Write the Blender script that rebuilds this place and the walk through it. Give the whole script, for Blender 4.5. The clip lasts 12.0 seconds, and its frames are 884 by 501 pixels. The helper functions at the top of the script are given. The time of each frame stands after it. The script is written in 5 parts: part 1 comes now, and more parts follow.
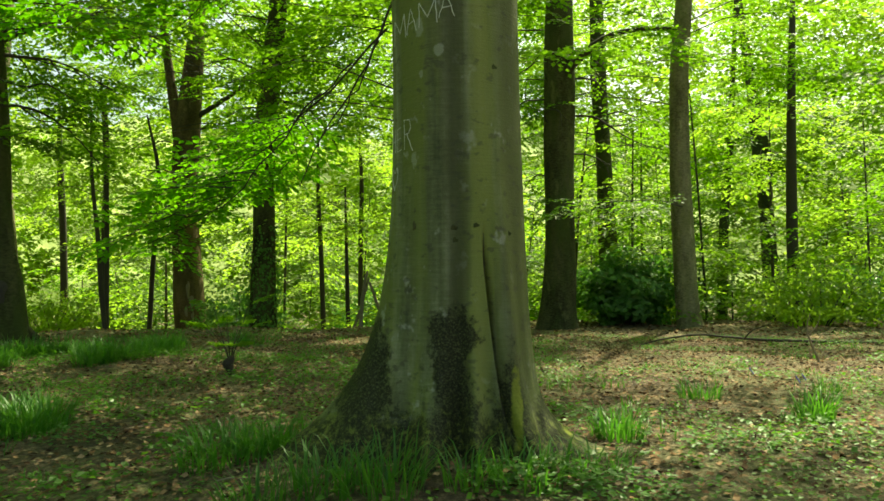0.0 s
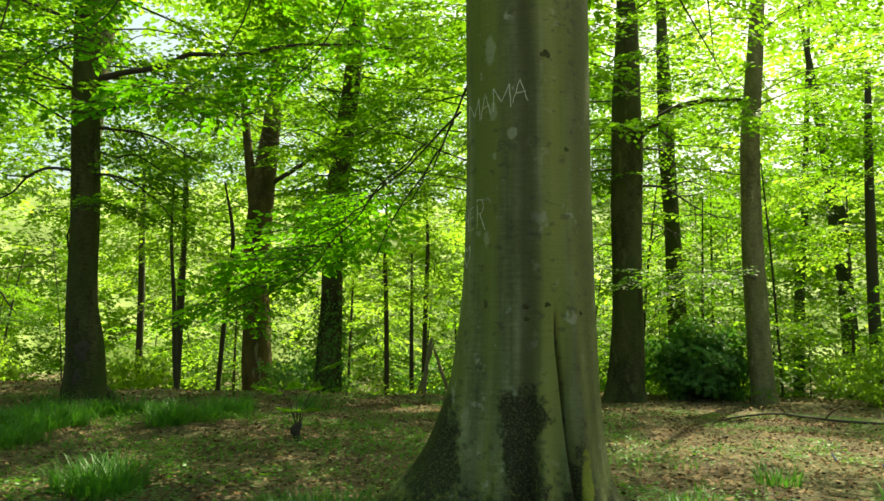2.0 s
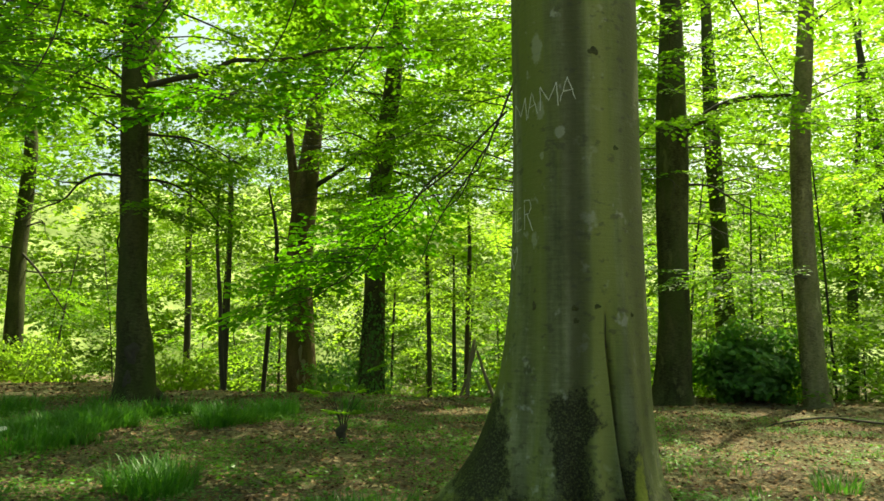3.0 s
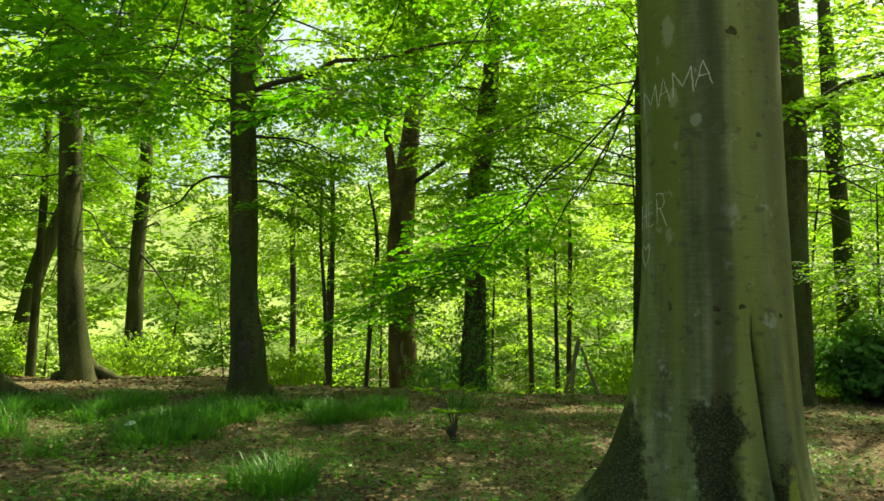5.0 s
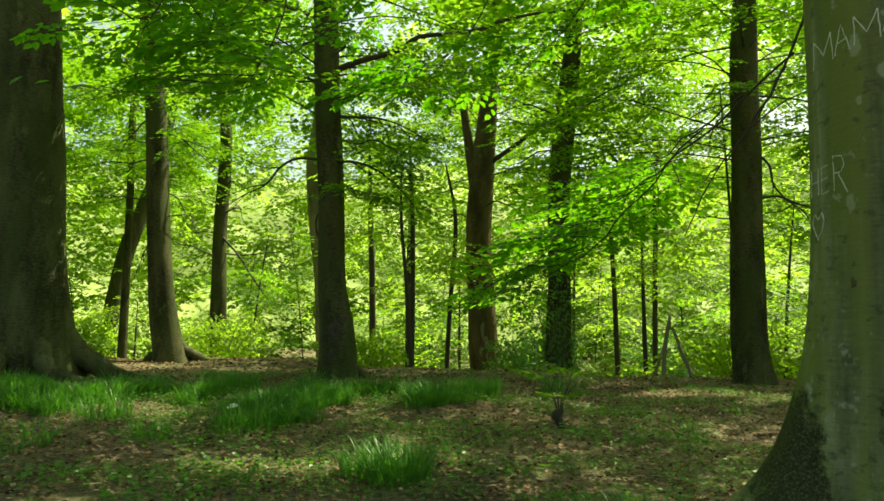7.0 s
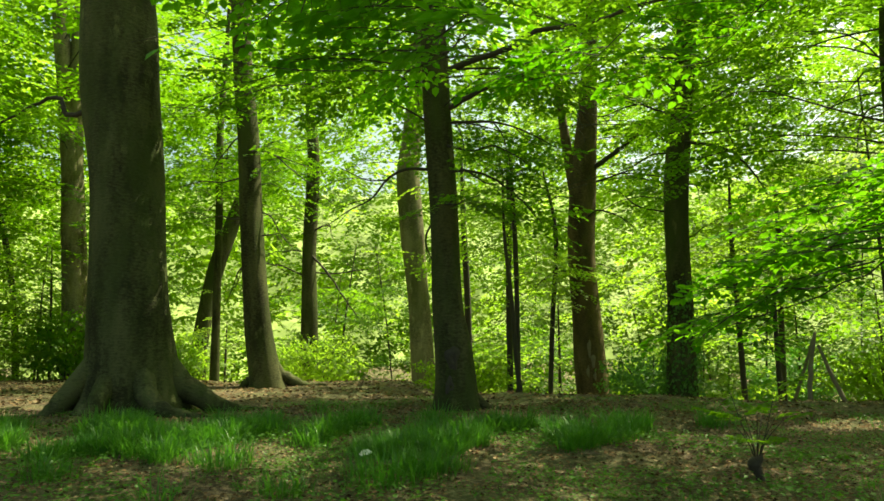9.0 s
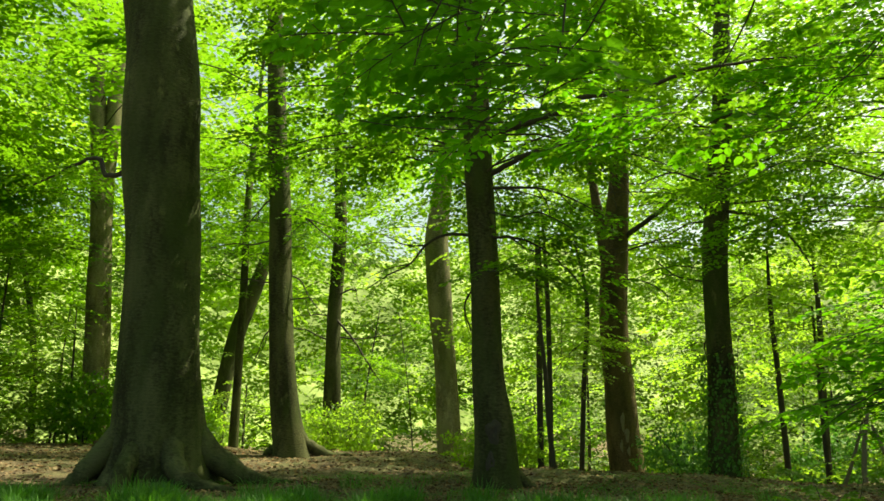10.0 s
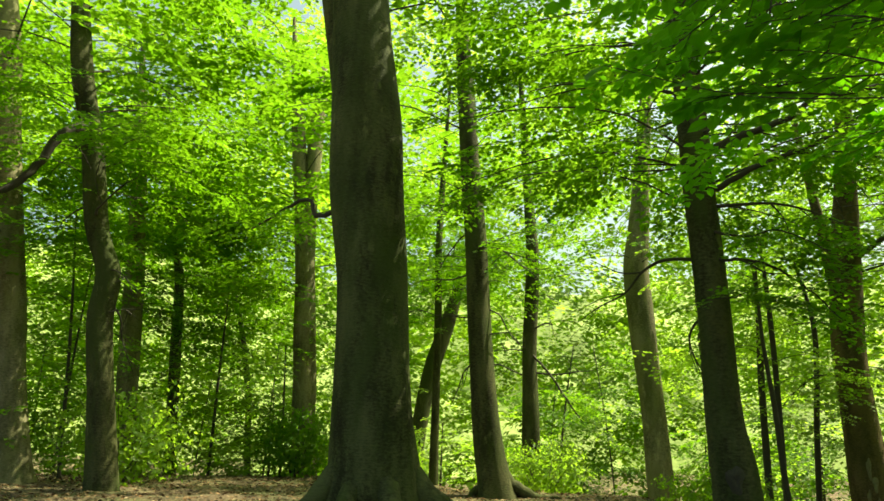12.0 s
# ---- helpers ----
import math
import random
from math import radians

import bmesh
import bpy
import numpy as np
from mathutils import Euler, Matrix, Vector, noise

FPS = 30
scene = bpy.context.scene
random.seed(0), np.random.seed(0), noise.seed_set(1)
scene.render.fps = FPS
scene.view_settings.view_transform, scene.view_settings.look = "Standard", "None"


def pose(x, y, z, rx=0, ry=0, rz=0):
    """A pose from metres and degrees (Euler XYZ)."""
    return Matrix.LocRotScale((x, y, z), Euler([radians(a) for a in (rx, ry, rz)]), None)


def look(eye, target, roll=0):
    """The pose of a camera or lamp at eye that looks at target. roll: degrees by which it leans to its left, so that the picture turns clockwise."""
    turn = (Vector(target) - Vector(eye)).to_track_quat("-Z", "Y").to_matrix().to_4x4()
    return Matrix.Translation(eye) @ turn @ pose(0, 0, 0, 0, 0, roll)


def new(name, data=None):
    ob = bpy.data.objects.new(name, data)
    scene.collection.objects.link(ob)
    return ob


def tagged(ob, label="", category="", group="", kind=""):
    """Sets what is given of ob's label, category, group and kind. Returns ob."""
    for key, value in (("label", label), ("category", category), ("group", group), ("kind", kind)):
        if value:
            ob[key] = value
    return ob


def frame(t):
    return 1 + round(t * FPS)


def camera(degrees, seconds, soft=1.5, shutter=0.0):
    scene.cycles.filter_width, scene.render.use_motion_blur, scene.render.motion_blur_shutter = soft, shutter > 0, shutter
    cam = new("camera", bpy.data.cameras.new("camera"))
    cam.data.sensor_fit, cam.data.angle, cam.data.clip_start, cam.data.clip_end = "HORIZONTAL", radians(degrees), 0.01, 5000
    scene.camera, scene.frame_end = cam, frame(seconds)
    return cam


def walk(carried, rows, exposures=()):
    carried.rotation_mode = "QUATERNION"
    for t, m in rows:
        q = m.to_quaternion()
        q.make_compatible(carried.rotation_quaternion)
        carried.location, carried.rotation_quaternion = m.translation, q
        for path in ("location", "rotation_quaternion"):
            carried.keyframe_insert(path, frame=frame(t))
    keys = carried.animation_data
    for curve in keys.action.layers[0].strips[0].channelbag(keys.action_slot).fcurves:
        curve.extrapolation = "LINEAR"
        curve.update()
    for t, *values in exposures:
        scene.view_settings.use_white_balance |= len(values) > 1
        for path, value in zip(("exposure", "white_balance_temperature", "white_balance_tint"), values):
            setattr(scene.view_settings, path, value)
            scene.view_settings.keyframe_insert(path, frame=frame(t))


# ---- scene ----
EXPOSURE, KELVIN, TINT = 1.08, 8450, -15
cam = camera(60.9, 12.0, soft=1.6)
PATH = [
    (0, (0.163, 0.226, 1.327), (0.094, 2.223, 1.421), -1.0),
    (0.5, (0.146, 0.208, 1.353), (0.039, 2.2, 1.491), -0.5),
    (1, (0.139, 0.176, 1.376), (-0.014, 2.163, 1.546), -0.3),
    (1.5, (0.124, 0.15, 1.394), (-0.073, 2.127, 1.622), 0.1),
    (2, (0.116, 0.136, 1.413), (-0.119, 2.105, 1.677), 0.4),
    (2.5, (0.098, 0.164, 1.423), (-0.186, 2.126, 1.691), 0.3),
    (3, (0.068, 0.181, 1.418), (-0.274, 2.134, 1.686), 0.4),
    (5, (-0.165, 0.304, 1.469), (-0.749, 2.2, 1.72), 0.5),
    (5.5, (-0.189, 0.278, 1.461), (-0.84, 2.151, 1.718), 0.8),
    (6, (-0.271, 0.284, 1.444), (-0.958, 2.146, 1.688), 0.9),
    (6.5, (-0.45, 0.355, 1.431), (-1.167, 2.209, 1.649), 1.0),
    (6.7, (-0.542, 0.417, 1.437), (-1.28, 2.265, 1.645), 0.8),
    (8.3, (-1.648, 1.091, 1.711), (-2.445, 2.915, 1.908), -1.0),
    (8.5, (-1.803, 1.181, 1.675), (-2.627, 2.992, 1.879), -1.1),
    (9, (-2.159, 1.403, 1.684), (-3.08, 3.162, 1.919), -0.5),
    (9.5, (-2.455, 1.472, 1.721), (-3.399, 3.205, 2.048), 0.4),
    (10, (-2.749, 1.516, 1.782), (-3.693, 3.232, 2.187), 0.6),
    (10.5, (-2.961, 1.553, 1.827), (-3.982, 3.209, 2.291), 0.6),
    (11, (-3.17, 1.681, 1.894), (-4.322, 3.241, 2.385), 0.4),
    (11.5, (-3.407, 1.776, 1.907), (-4.679, 3.247, 2.374), 1.2),
    (12, (-3.626, 1.792, 1.852), (-4.942, 3.217, 2.338), 1.5),
]
walk(cam, [(t, look(eye, target, roll)) for t, eye, target, roll in PATH], exposures=[(0.0, EXPOSURE, KELVIN, TINT), (9.0, EXPOSURE, KELVIN, TINT), (10.5, EXPOSURE - 0.17, KELVIN, TINT), (12.0, EXPOSURE, KELVIN, TINT)])

# ---- daylight ----
SUN = Vector((0.34, 0.62, 1.2)).normalized()
world = bpy.data.worlds.new("sky")
scene.world = world
world.use_nodes = True
sky = world.node_tree.nodes.new("ShaderNodeTexSky")
sky.sky_type = "NISHITA"
sky.sun_disc = False
sky.sun_elevation = math.asin(SUN.z)
sky.sun_rotation = math.atan2(SUN.x, SUN.y)
sky.dust_density, sky.ozone_density = 5.0, 0.6
back = world.node_tree.nodes["Background"]
back.inputs[1].default_value = 0.13
world.node_tree.links.new(sky.outputs[0], back.inputs[0])
sun_data = bpy.data.lights.new("sun", "SUN")
sun_data.energy, sun_data.angle, sun_data.color = 5.0, radians(0.53), (1.0, 0.95, 0.84)
sun = new("sun", sun_data)
sun.matrix_world = look(SUN * 60, (0, 0, 0))

rng = np.random.default_rng(7)


# ---- materials ----
def mat_new(name):
    m = bpy.data.materials.new(name)
    m.use_nodes = True
    return m, m.node_tree.nodes, m.node_tree.links, m.node_tree.nodes["Principled BSDF"]


def node(nodes, kind, **sets):
    n = nodes.new(kind)
    for key, value in sets.items():
        n.inputs[key.replace("_", " ")].default_value = value
    return n


def ramp(nodes, stops):
    n = nodes.new("ShaderNodeValToRGB")
    e = n.color_ramp.elements
    while len(e) < len(stops):
        e.new(0.5)
    for slot, (at, col) in zip(e, stops):
        slot.position, slot.color = at, (*col, 1)
    return n


def mix(nodes, links, fac, a, b):
    n = nodes.new("ShaderNodeMix")
    n.data_type = "RGBA"
    for slot, v in ((0, fac), (6, a), (7, b)):
        if isinstance(v, (tuple, float, int)):
            n.inputs[slot].default_value = (*v, 1) if isinstance(v, tuple) else v
        else:
            links.new(v, n.inputs[slot])
    return n.outputs[2]


def maths(nodes, links, op, a, b=0.0, clamp=False):
    n = nodes.new("ShaderNodeMath")
    n.operation, n.use_clamp = op, clamp
    for slot, v in ((0, a), (1, b)):
        if isinstance(v, (int, float)):
            n.inputs[slot].default_value = v
        else:
            links.new(v, n.inputs[slot])
    return n.outputs[0]


def noise_at(nodes, links, vec, scale, detail=4.0, rough=0.6):
    n = node(nodes, "ShaderNodeTexNoise", Scale=scale, Detail=detail, Roughness=rough)
    links.new(vec, n.inputs["Vector"])
    return n.outputs[0]


def stretched(nodes, links, vec, sx, sy, sz):
    n = nodes.new("ShaderNodeMapping")
    n.inputs["Scale"].default_value = (sx, sy, sz)
    links.new(vec, n.inputs[0])
    return n.outputs[0]


def leaf_material(name, dark, light, glow_dark, glow_light, share=0.66):
    """Thin leaf: reflects a little and lets sunlight through."""
    m, nodes, links, bsdf = mat_new(name)
    geo = nodes.new("ShaderNodeNewGeometry")
    pos = geo.outputs["Position"]
    big = noise_at(nodes, links, pos, 0.35, 2.0)
    pick = maths(nodes, links, "ADD", maths(nodes, links, "MULTIPLY", geo.outputs["Random Per Island"], 0.42), maths(nodes, links, "MULTIPLY", big, 0.6), True)
    links.new(mix(nodes, links, pick, dark, light), bsdf.inputs["Base Color"])
    bsdf.inputs["Roughness"].default_value = 0.45
    bsdf.inputs["Specular IOR Level"].default_value = 0.35
    tr = nodes.new("ShaderNodeBsdfTranslucent")
    links.new(mix(nodes, links, pick, glow_dark, glow_light), tr.inputs[0])
    sh = nodes.new("ShaderNodeMixShader")
    sh.inputs[0].default_value = share
    links.new(bsdf.outputs[0], sh.inputs[1])
    links.new(tr.outputs[0], sh.inputs[2])
    links.new(sh.outputs[0], nodes["Material Output"].inputs[0])
    return m


def bark_material(name, low, high, algae, green=0.5, bump=0.4):
    m, nodes, links, bsdf = mat_new(name)
    co = nodes.new("ShaderNodeTexCoord").outputs["Object"]
    coarse = noise_at(nodes, links, stretched(nodes, links, co, 2.2, 2.2, 0.7), 1.0, 5.0)
    fine = noise_at(nodes, links, stretched(nodes, links, co, 14, 14, 30), 1.0, 5.0)
    rings = noise_at(nodes, links, stretched(nodes, links, co, 3, 3, 40), 1.0, 3.0)
    tone = maths(nodes, links, "ADD", maths(nodes, links, "MULTIPLY", coarse, 0.6), maths(nodes, links, "MULTIPLY", fine, 0.4))
    r = ramp(nodes, [(0.41, low), (0.58, high)])
    links.new(tone, r.inputs[0])
    g = ramp(nodes, [(0.45, (0, 0, 0)), (0.62, (1, 1, 1))])
    links.new(noise_at(nodes, links, stretched(nodes, links, co, 1.3, 1.3, 0.35), 1.3, 4.0), g.inputs[0])
    col = mix(nodes, links, maths(nodes, links, "MULTIPLY", g.outputs[0], green), r.outputs[0], algae)
    lichen = ramp(nodes, [(0.6, (0, 0, 0)), (0.68, (1, 1, 1))])
    links.new(noise_at(nodes, links, stretched(nodes, links, co, 2.6, 2.6, 1.1), 1.0, 7.0, 0.7), lichen.inputs[0])
    col = mix(nodes, links, maths(nodes, links, "MULTIPLY", lichen.outputs[0], 0.55), col, tuple(min(1.0, c * 1.9) for c in high))
    links.new(col, bsdf.inputs["Base Color"])
    bsdf.inputs["Roughness"].default_value = 0.85
    bsdf.inputs["Specular IOR Level"].default_value = 0.2
    b = node(nodes, "ShaderNodeBump", Strength=bump, Distance=0.03)
    links.new(maths(nodes, links, "ADD", fine, maths(nodes, links, "MULTIPLY", rings, 0.7)), b.inputs["Height"])
    links.new(b.outputs[0], bsdf.inputs["Normal"])
    return m


def old_beech_material():
    """Smooth grey-green bark with pale rain streaks, dark wet moss stains, a mossy foot and shade painted down its
    right.
    """
    m, nodes, links, bsdf = mat_new("smooth_grey_beech_bark")
    co = nodes.new("ShaderNodeTexCoord").outputs["Object"]
    sep = nodes.new("ShaderNodeSeparateXYZ")
    links.new(co, sep.inputs[0])
    x, z = sep.outputs[0], sep.outputs[2]
    streak = noise_at(nodes, links, stretched(nodes, links, co, 9, 9, 0.25), 1.0, 4.0)
    mid = noise_at(nodes, links, stretched(nodes, links, co, 3.5, 3.5, 1.5), 1.0, 5.0)
    fine = noise_at(nodes, links, co, 38.0, 6.0, 0.7)
    rings = noise_at(nodes, links, stretched(nodes, links, co, 5, 5, 55), 1.0, 3.0)
    r = ramp(nodes, [(0.38, (0.05, 0.06, 0.026)), (0.5, (0.13, 0.146, 0.072)), (0.62, (0.26, 0.275, 0.175))])
    tone = maths(nodes, links, "ADD", maths(nodes, links, "MULTIPLY", streak, 0.4), maths(nodes, links, "MULTIPLY", mid, 0.35))
    tone = maths(nodes, links, "ADD", tone, maths(nodes, links, "MULTIPLY", maths(nodes, links, "ADD", fine, rings), 0.125))
    links.new(tone, r.inputs[0])
    g = ramp(nodes, [(0.42, (0, 0, 0)), (0.6, (1, 1, 1))])
    links.new(noise_at(nodes, links, stretched(nodes, links, co, 4, 4, 0.3), 1.1, 3.0), g.inputs[0])
    col = mix(nodes, links, maths(nodes, links, "MULTIPLY", g.outputs[0], 0.8), r.outputs[0], (0.15, 0.175, 0.04))
    pale = ramp(nodes, [(0.62, (0, 0, 0)), (0.7, (1, 1, 1))])
    links.new(noise_at(nodes, links, stretched(nodes, links, co, 8, 8, 7), 1.0, 3.0), pale.inputs[0])
    col = mix(nodes, links, maths(nodes, links, "MULTIPLY", pale.outputs[0], 0.6), col, (0.36, 0.37, 0.32))
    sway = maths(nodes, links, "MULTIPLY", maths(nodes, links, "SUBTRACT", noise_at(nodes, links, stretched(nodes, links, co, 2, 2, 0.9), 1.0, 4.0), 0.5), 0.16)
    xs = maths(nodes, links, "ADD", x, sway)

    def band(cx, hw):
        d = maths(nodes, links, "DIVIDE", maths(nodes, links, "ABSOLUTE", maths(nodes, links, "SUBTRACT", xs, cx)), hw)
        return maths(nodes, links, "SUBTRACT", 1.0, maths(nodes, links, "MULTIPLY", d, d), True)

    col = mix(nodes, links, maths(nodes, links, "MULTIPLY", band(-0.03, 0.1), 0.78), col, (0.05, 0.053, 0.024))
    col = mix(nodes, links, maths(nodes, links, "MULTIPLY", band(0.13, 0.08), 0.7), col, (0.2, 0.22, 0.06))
    # right side darkened: the trunk's shading is put into the bark colour
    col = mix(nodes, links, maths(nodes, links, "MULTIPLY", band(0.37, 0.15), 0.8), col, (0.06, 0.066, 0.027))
    pits = ramp(nodes, [(0.6, (0, 0, 0)), (0.67, (1, 1, 1))])
    links.new(noise_at(nodes, links, stretched(nodes, links, co, 11, 11, 16), 1.0, 2.0), pits.inputs[0])
    col = mix(nodes, links, maths(nodes, links, "MULTIPLY", pits.outputs[0], 0.5), col, (0.05, 0.05, 0.035))
    wob = maths(nodes, links, "MULTIPLY", maths(nodes, links, "SUBTRACT", noise_at(nodes, links, co, 10.0, 9.0, 0.75), 0.5), 2.9)

    def blot(cx, cz, hx, hz):
        dx = maths(nodes, links, "DIVIDE", maths(nodes, links, "SUBTRACT", x, cx), hx)
        dz = maths(nodes, links, "DIVIDE", maths(nodes, links, "SUBTRACT", z, cz), hz)
        d = maths(nodes, links, "SQRT", maths(nodes, links, "ADD", maths(nodes, links, "MULTIPLY", dx, dx), maths(nodes, links, "MULTIPLY", dz, dz)))
        d = maths(nodes, links, "ADD", d, wob)
        return maths(nodes, links, "MULTIPLY", maths(nodes, links, "SUBTRACT", 1.12, d), 3.2, True)

    stain = blot(-0.07, 0.76, 0.15, 0.16)
    for spec in ((-0.08, 0.48, 0.10, 0.3), (-0.04, 0.28, 0.13, 0.25), (-0.68, 0.5, 0.2, 0.42), (-0.3, 0.0, 0.9, 0.22), (0.62, 0.1, 0.16, 0.35), (0.3, 0.05, 0.1, 0.5)):
        stain = maths(nodes, links, "MAXIMUM", stain, blot(*spec))
    speck = ramp(nodes, [(0.42, (0.007, 0.008, 0.004)), (0.54, (0.028, 0.031, 0.012)), (0.64, (0.08, 0.09, 0.034))])
    links.new(noise_at(nodes, links, co, 75.0, 5.0, 0.65), speck.inputs[0])
    mossy = speck.outputs[0]
    col = mix(nodes, links, maths(nodes, links, "MULTIPLY", stain, 0.93), col, mossy)
    spots = blot(-0.27, 3.2, 0.035, 0.09)
    for spec in ((-0.25, 2.75, 0.025, 0.07), (-0.12, 2.6, 0.03, 0.04), (-0.24, 2.45, 0.016, 0.03), (-0.3, 1.9, 0.02, 0.05)):
        spots = maths(nodes, links, "MAXIMUM", spots, blot(*spec))
    col = mix(nodes, links, maths(nodes, links, "MULTIPLY", spots, 0.32), col, (0.46, 0.48, 0.42))
    clumps = ramp(nodes, [(0.42, (0.01, 0.012, 0.004)), (0.5, (0.036, 0.044, 0.012)), (0.6, (0.14, 0.16, 0.035))])
    links.new(noise_at(nodes, links, co, 24.0, 6.0, 0.75), clumps.inputs[0])
    foot = maths(nodes, links, "MULTIPLY", maths(nodes, links, "SUBTRACT", maths(nodes, links, "ADD", 0.3, maths(nodes, links, "MULTIPLY", wob, 0.6)), z), 6.0, True)
    col = mix(nodes, links, maths(nodes, links, "MULTIPLY", foot, 0.88), col, clumps.outputs[0])
    moss = maths(nodes, links, "MAXIMUM", blot(0.33, 0.3, 0.035, 0.22), blot(0.72, 0.16, 0.06, 0.12))
    col = mix(nodes, links, maths(nodes, links, "MULTIPLY", moss, 0.8), col, mix(nodes, links, fine, (0.09, 0.11, 0.012), (0.3, 0.33, 0.045)))
    links.new(col, bsdf.inputs["Base Color"])
    bsdf.inputs["Roughness"].default_value = 0.75
    bsdf.inputs["Specular IOR Level"].default_value = 0.25
    b = node(nodes, "ShaderNodeBump", Strength=0.45, Distance=0.012)
    links.new(maths(nodes, links, "ADD", maths(nodes, links, "ADD", fine, maths(nodes, links, "MULTIPLY", rings, 0.8)), maths(nodes, links, "MULTIPLY", stain, 0.8)), b.inputs["Height"])
    links.new(b.outputs[0], bsdf.inputs["Normal"])
    return m


def ground_material():
    m, nodes, links, bsdf = mat_new("leaf_litter_and_soil")
    co = nodes.new("ShaderNodeTexCoord").outputs["Object"]
    fine = noise_at(nodes, links, co, 16.0, 8.0, 0.75)
    mid = noise_at(nodes, links, co, 1.6, 5.0)
    r = ramp(nodes, [(0.38, (0.022, 0.014, 0.008)), (0.5, (0.12, 0.078, 0.045)), (0.6, (0.34, 0.245, 0.16))])
    links.new(maths(nodes, links, "ADD", maths(nodes, links, "MULTIPLY", fine, 0.7), maths(nodes, links, "MULTIPLY", mid, 0.3)), r.inputs[0])
    g = ramp(nodes, [(0.42, (0, 0, 0)), (0.56, (1, 1, 1))])
    links.new(noise_at(nodes, links, co, 0.8, 6.0, 0.65), g.inputs[0])
    links.new(mix(nodes, links, maths(nodes, links, "MULTIPLY", g.outputs[0], 0.55), r.outputs[0], mix(nodes, links, fine, (0.02, 0.045, 0.008), (0.1, 0.13, 0.025))), bsdf.inputs["Base Color"])
    bsdf.inputs["Roughness"].default_value = 0.95
    b = node(nodes, "ShaderNodeBump", Strength=1.0, Distance=0.07)
    links.new(fine, b.inputs["Height"])
    links.new(b.outputs[0], bsdf.inputs["Normal"])
    return m


def plain(name, a, b, scale=30.0, rough=0.85):
    m, nodes, links, bsdf = mat_new(name)
    co = nodes.new("ShaderNodeTexCoord").outputs["Object"]
    links.new(mix(nodes, links, noise_at(nodes, links, co, scale), a, b), bsdf.inputs["Base Color"])
    bsdf.inputs["Roughness"].default_value = rough
    return m


def litter_material():
    m, nodes, links, bsdf = mat_new("dead_beech_leaves")
    geo = nodes.new("ShaderNodeNewGeometry")
    r = ramp(nodes, [(0.0, (0.025, 0.014, 0.008)), (0.5, (0.17, 0.098, 0.052)), (0.85, (0.26, 0.17, 0.1)), (1.0, (0.37, 0.27, 0.18))])
    links.new(geo.outputs["Random Per Island"], r.inputs[0])
    links.new(r.outputs[0], bsdf.inputs["Base Color"])
    bsdf.inputs["Specular IOR Level"].default_value = 0.08
    bsdf.inputs["Roughness"].default_value = 0.85
    return m


LEAF = leaf_material("fresh_beech_leaf", (0.045, 0.13, 0.011), (0.1, 0.2, 0.02), (0.105, 0.29, 0.012), (0.26, 0.44, 0.032))
LEAF_NEAR = leaf_material("shaded_beech_leaf", (0.055, 0.18, 0.015), (0.1, 0.24, 0.024), (0.11, 0.38, 0.015), (0.23, 0.5, 0.028), 0.6)
# paler, brighter leaf: sun and haze of the far wood put into its colour
LEAF_FAR = leaf_material("sunlit_young_leaf", (0.07, 0.15, 0.025), (0.15, 0.24, 0.045), (0.21, 0.43, 0.026), (0.5, 0.68, 0.08), 0.68)
LEAF_GLOSSY = leaf_material("dark_holly_leaf", (0.04, 0.11, 0.025), (0.12, 0.24, 0.06), (0.09, 0.3, 0.03), (0.24, 0.48, 0.08), 0.4)
GRASS = leaf_material("woodland_grass_blade", (0.024, 0.1, 0.018), (0.08, 0.185, 0.034), (0.06, 0.27, 0.018), (0.18, 0.42, 0.04), 0.42)
HERB = leaf_material("low_herb_leaf", (0.035, 0.12, 0.014), (0.09, 0.2, 0.026), (0.07, 0.28, 0.012), (0.22, 0.42, 0.04), 0.42)
# dark beech bark with the shade of the wood put into its colour
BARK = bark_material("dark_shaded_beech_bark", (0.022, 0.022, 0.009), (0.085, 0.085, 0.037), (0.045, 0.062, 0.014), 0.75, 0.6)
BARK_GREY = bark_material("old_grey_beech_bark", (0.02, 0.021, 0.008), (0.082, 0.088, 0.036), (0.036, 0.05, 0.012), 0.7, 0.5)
# paler bark: sunlight on the brighter stems is put into its colour
BARK_PALE_LIT = bark_material("sunlit_pale_brown_bark", (0.085, 0.078, 0.042), (0.25, 0.22, 0.135), (0.13, 0.14, 0.045), 0.5, 0.6)
BARK_RED = bark_material("scarred_reddish_bark", (0.05, 0.034, 0.017), (0.15, 0.105, 0.058), (0.065, 0.062, 0.022), 0.4, 0.6)
BARK_OLD = old_beech_material()
TWIG = plain("dark_twig_bark", (0.018, 0.015, 0.01), (0.06, 0.05, 0.035))
DEADWOOD = plain("dry_dead_wood", (0.1, 0.08, 0.05), (0.28, 0.23, 0.16), 18.0)
SCRATCH = plain("pale_scratched_bark", (0.42, 0.43, 0.38), (0.6, 0.6, 0.54), 60.0)
FAR_HILL = plain("distant_spring_woodland", (0.1, 0.17, 0.03), (0.42, 0.5, 0.16), 1.3)
LITTER = litter_material()
SOIL = ground_material()
PALE = plain("pale_bleached_leaf", (0.5, 0.5, 0.42), (0.7, 0.7, 0.62))
BLUE = plain("bluebell_petal", (0.16, 0.14, 0.5), (0.28, 0.24, 0.65))


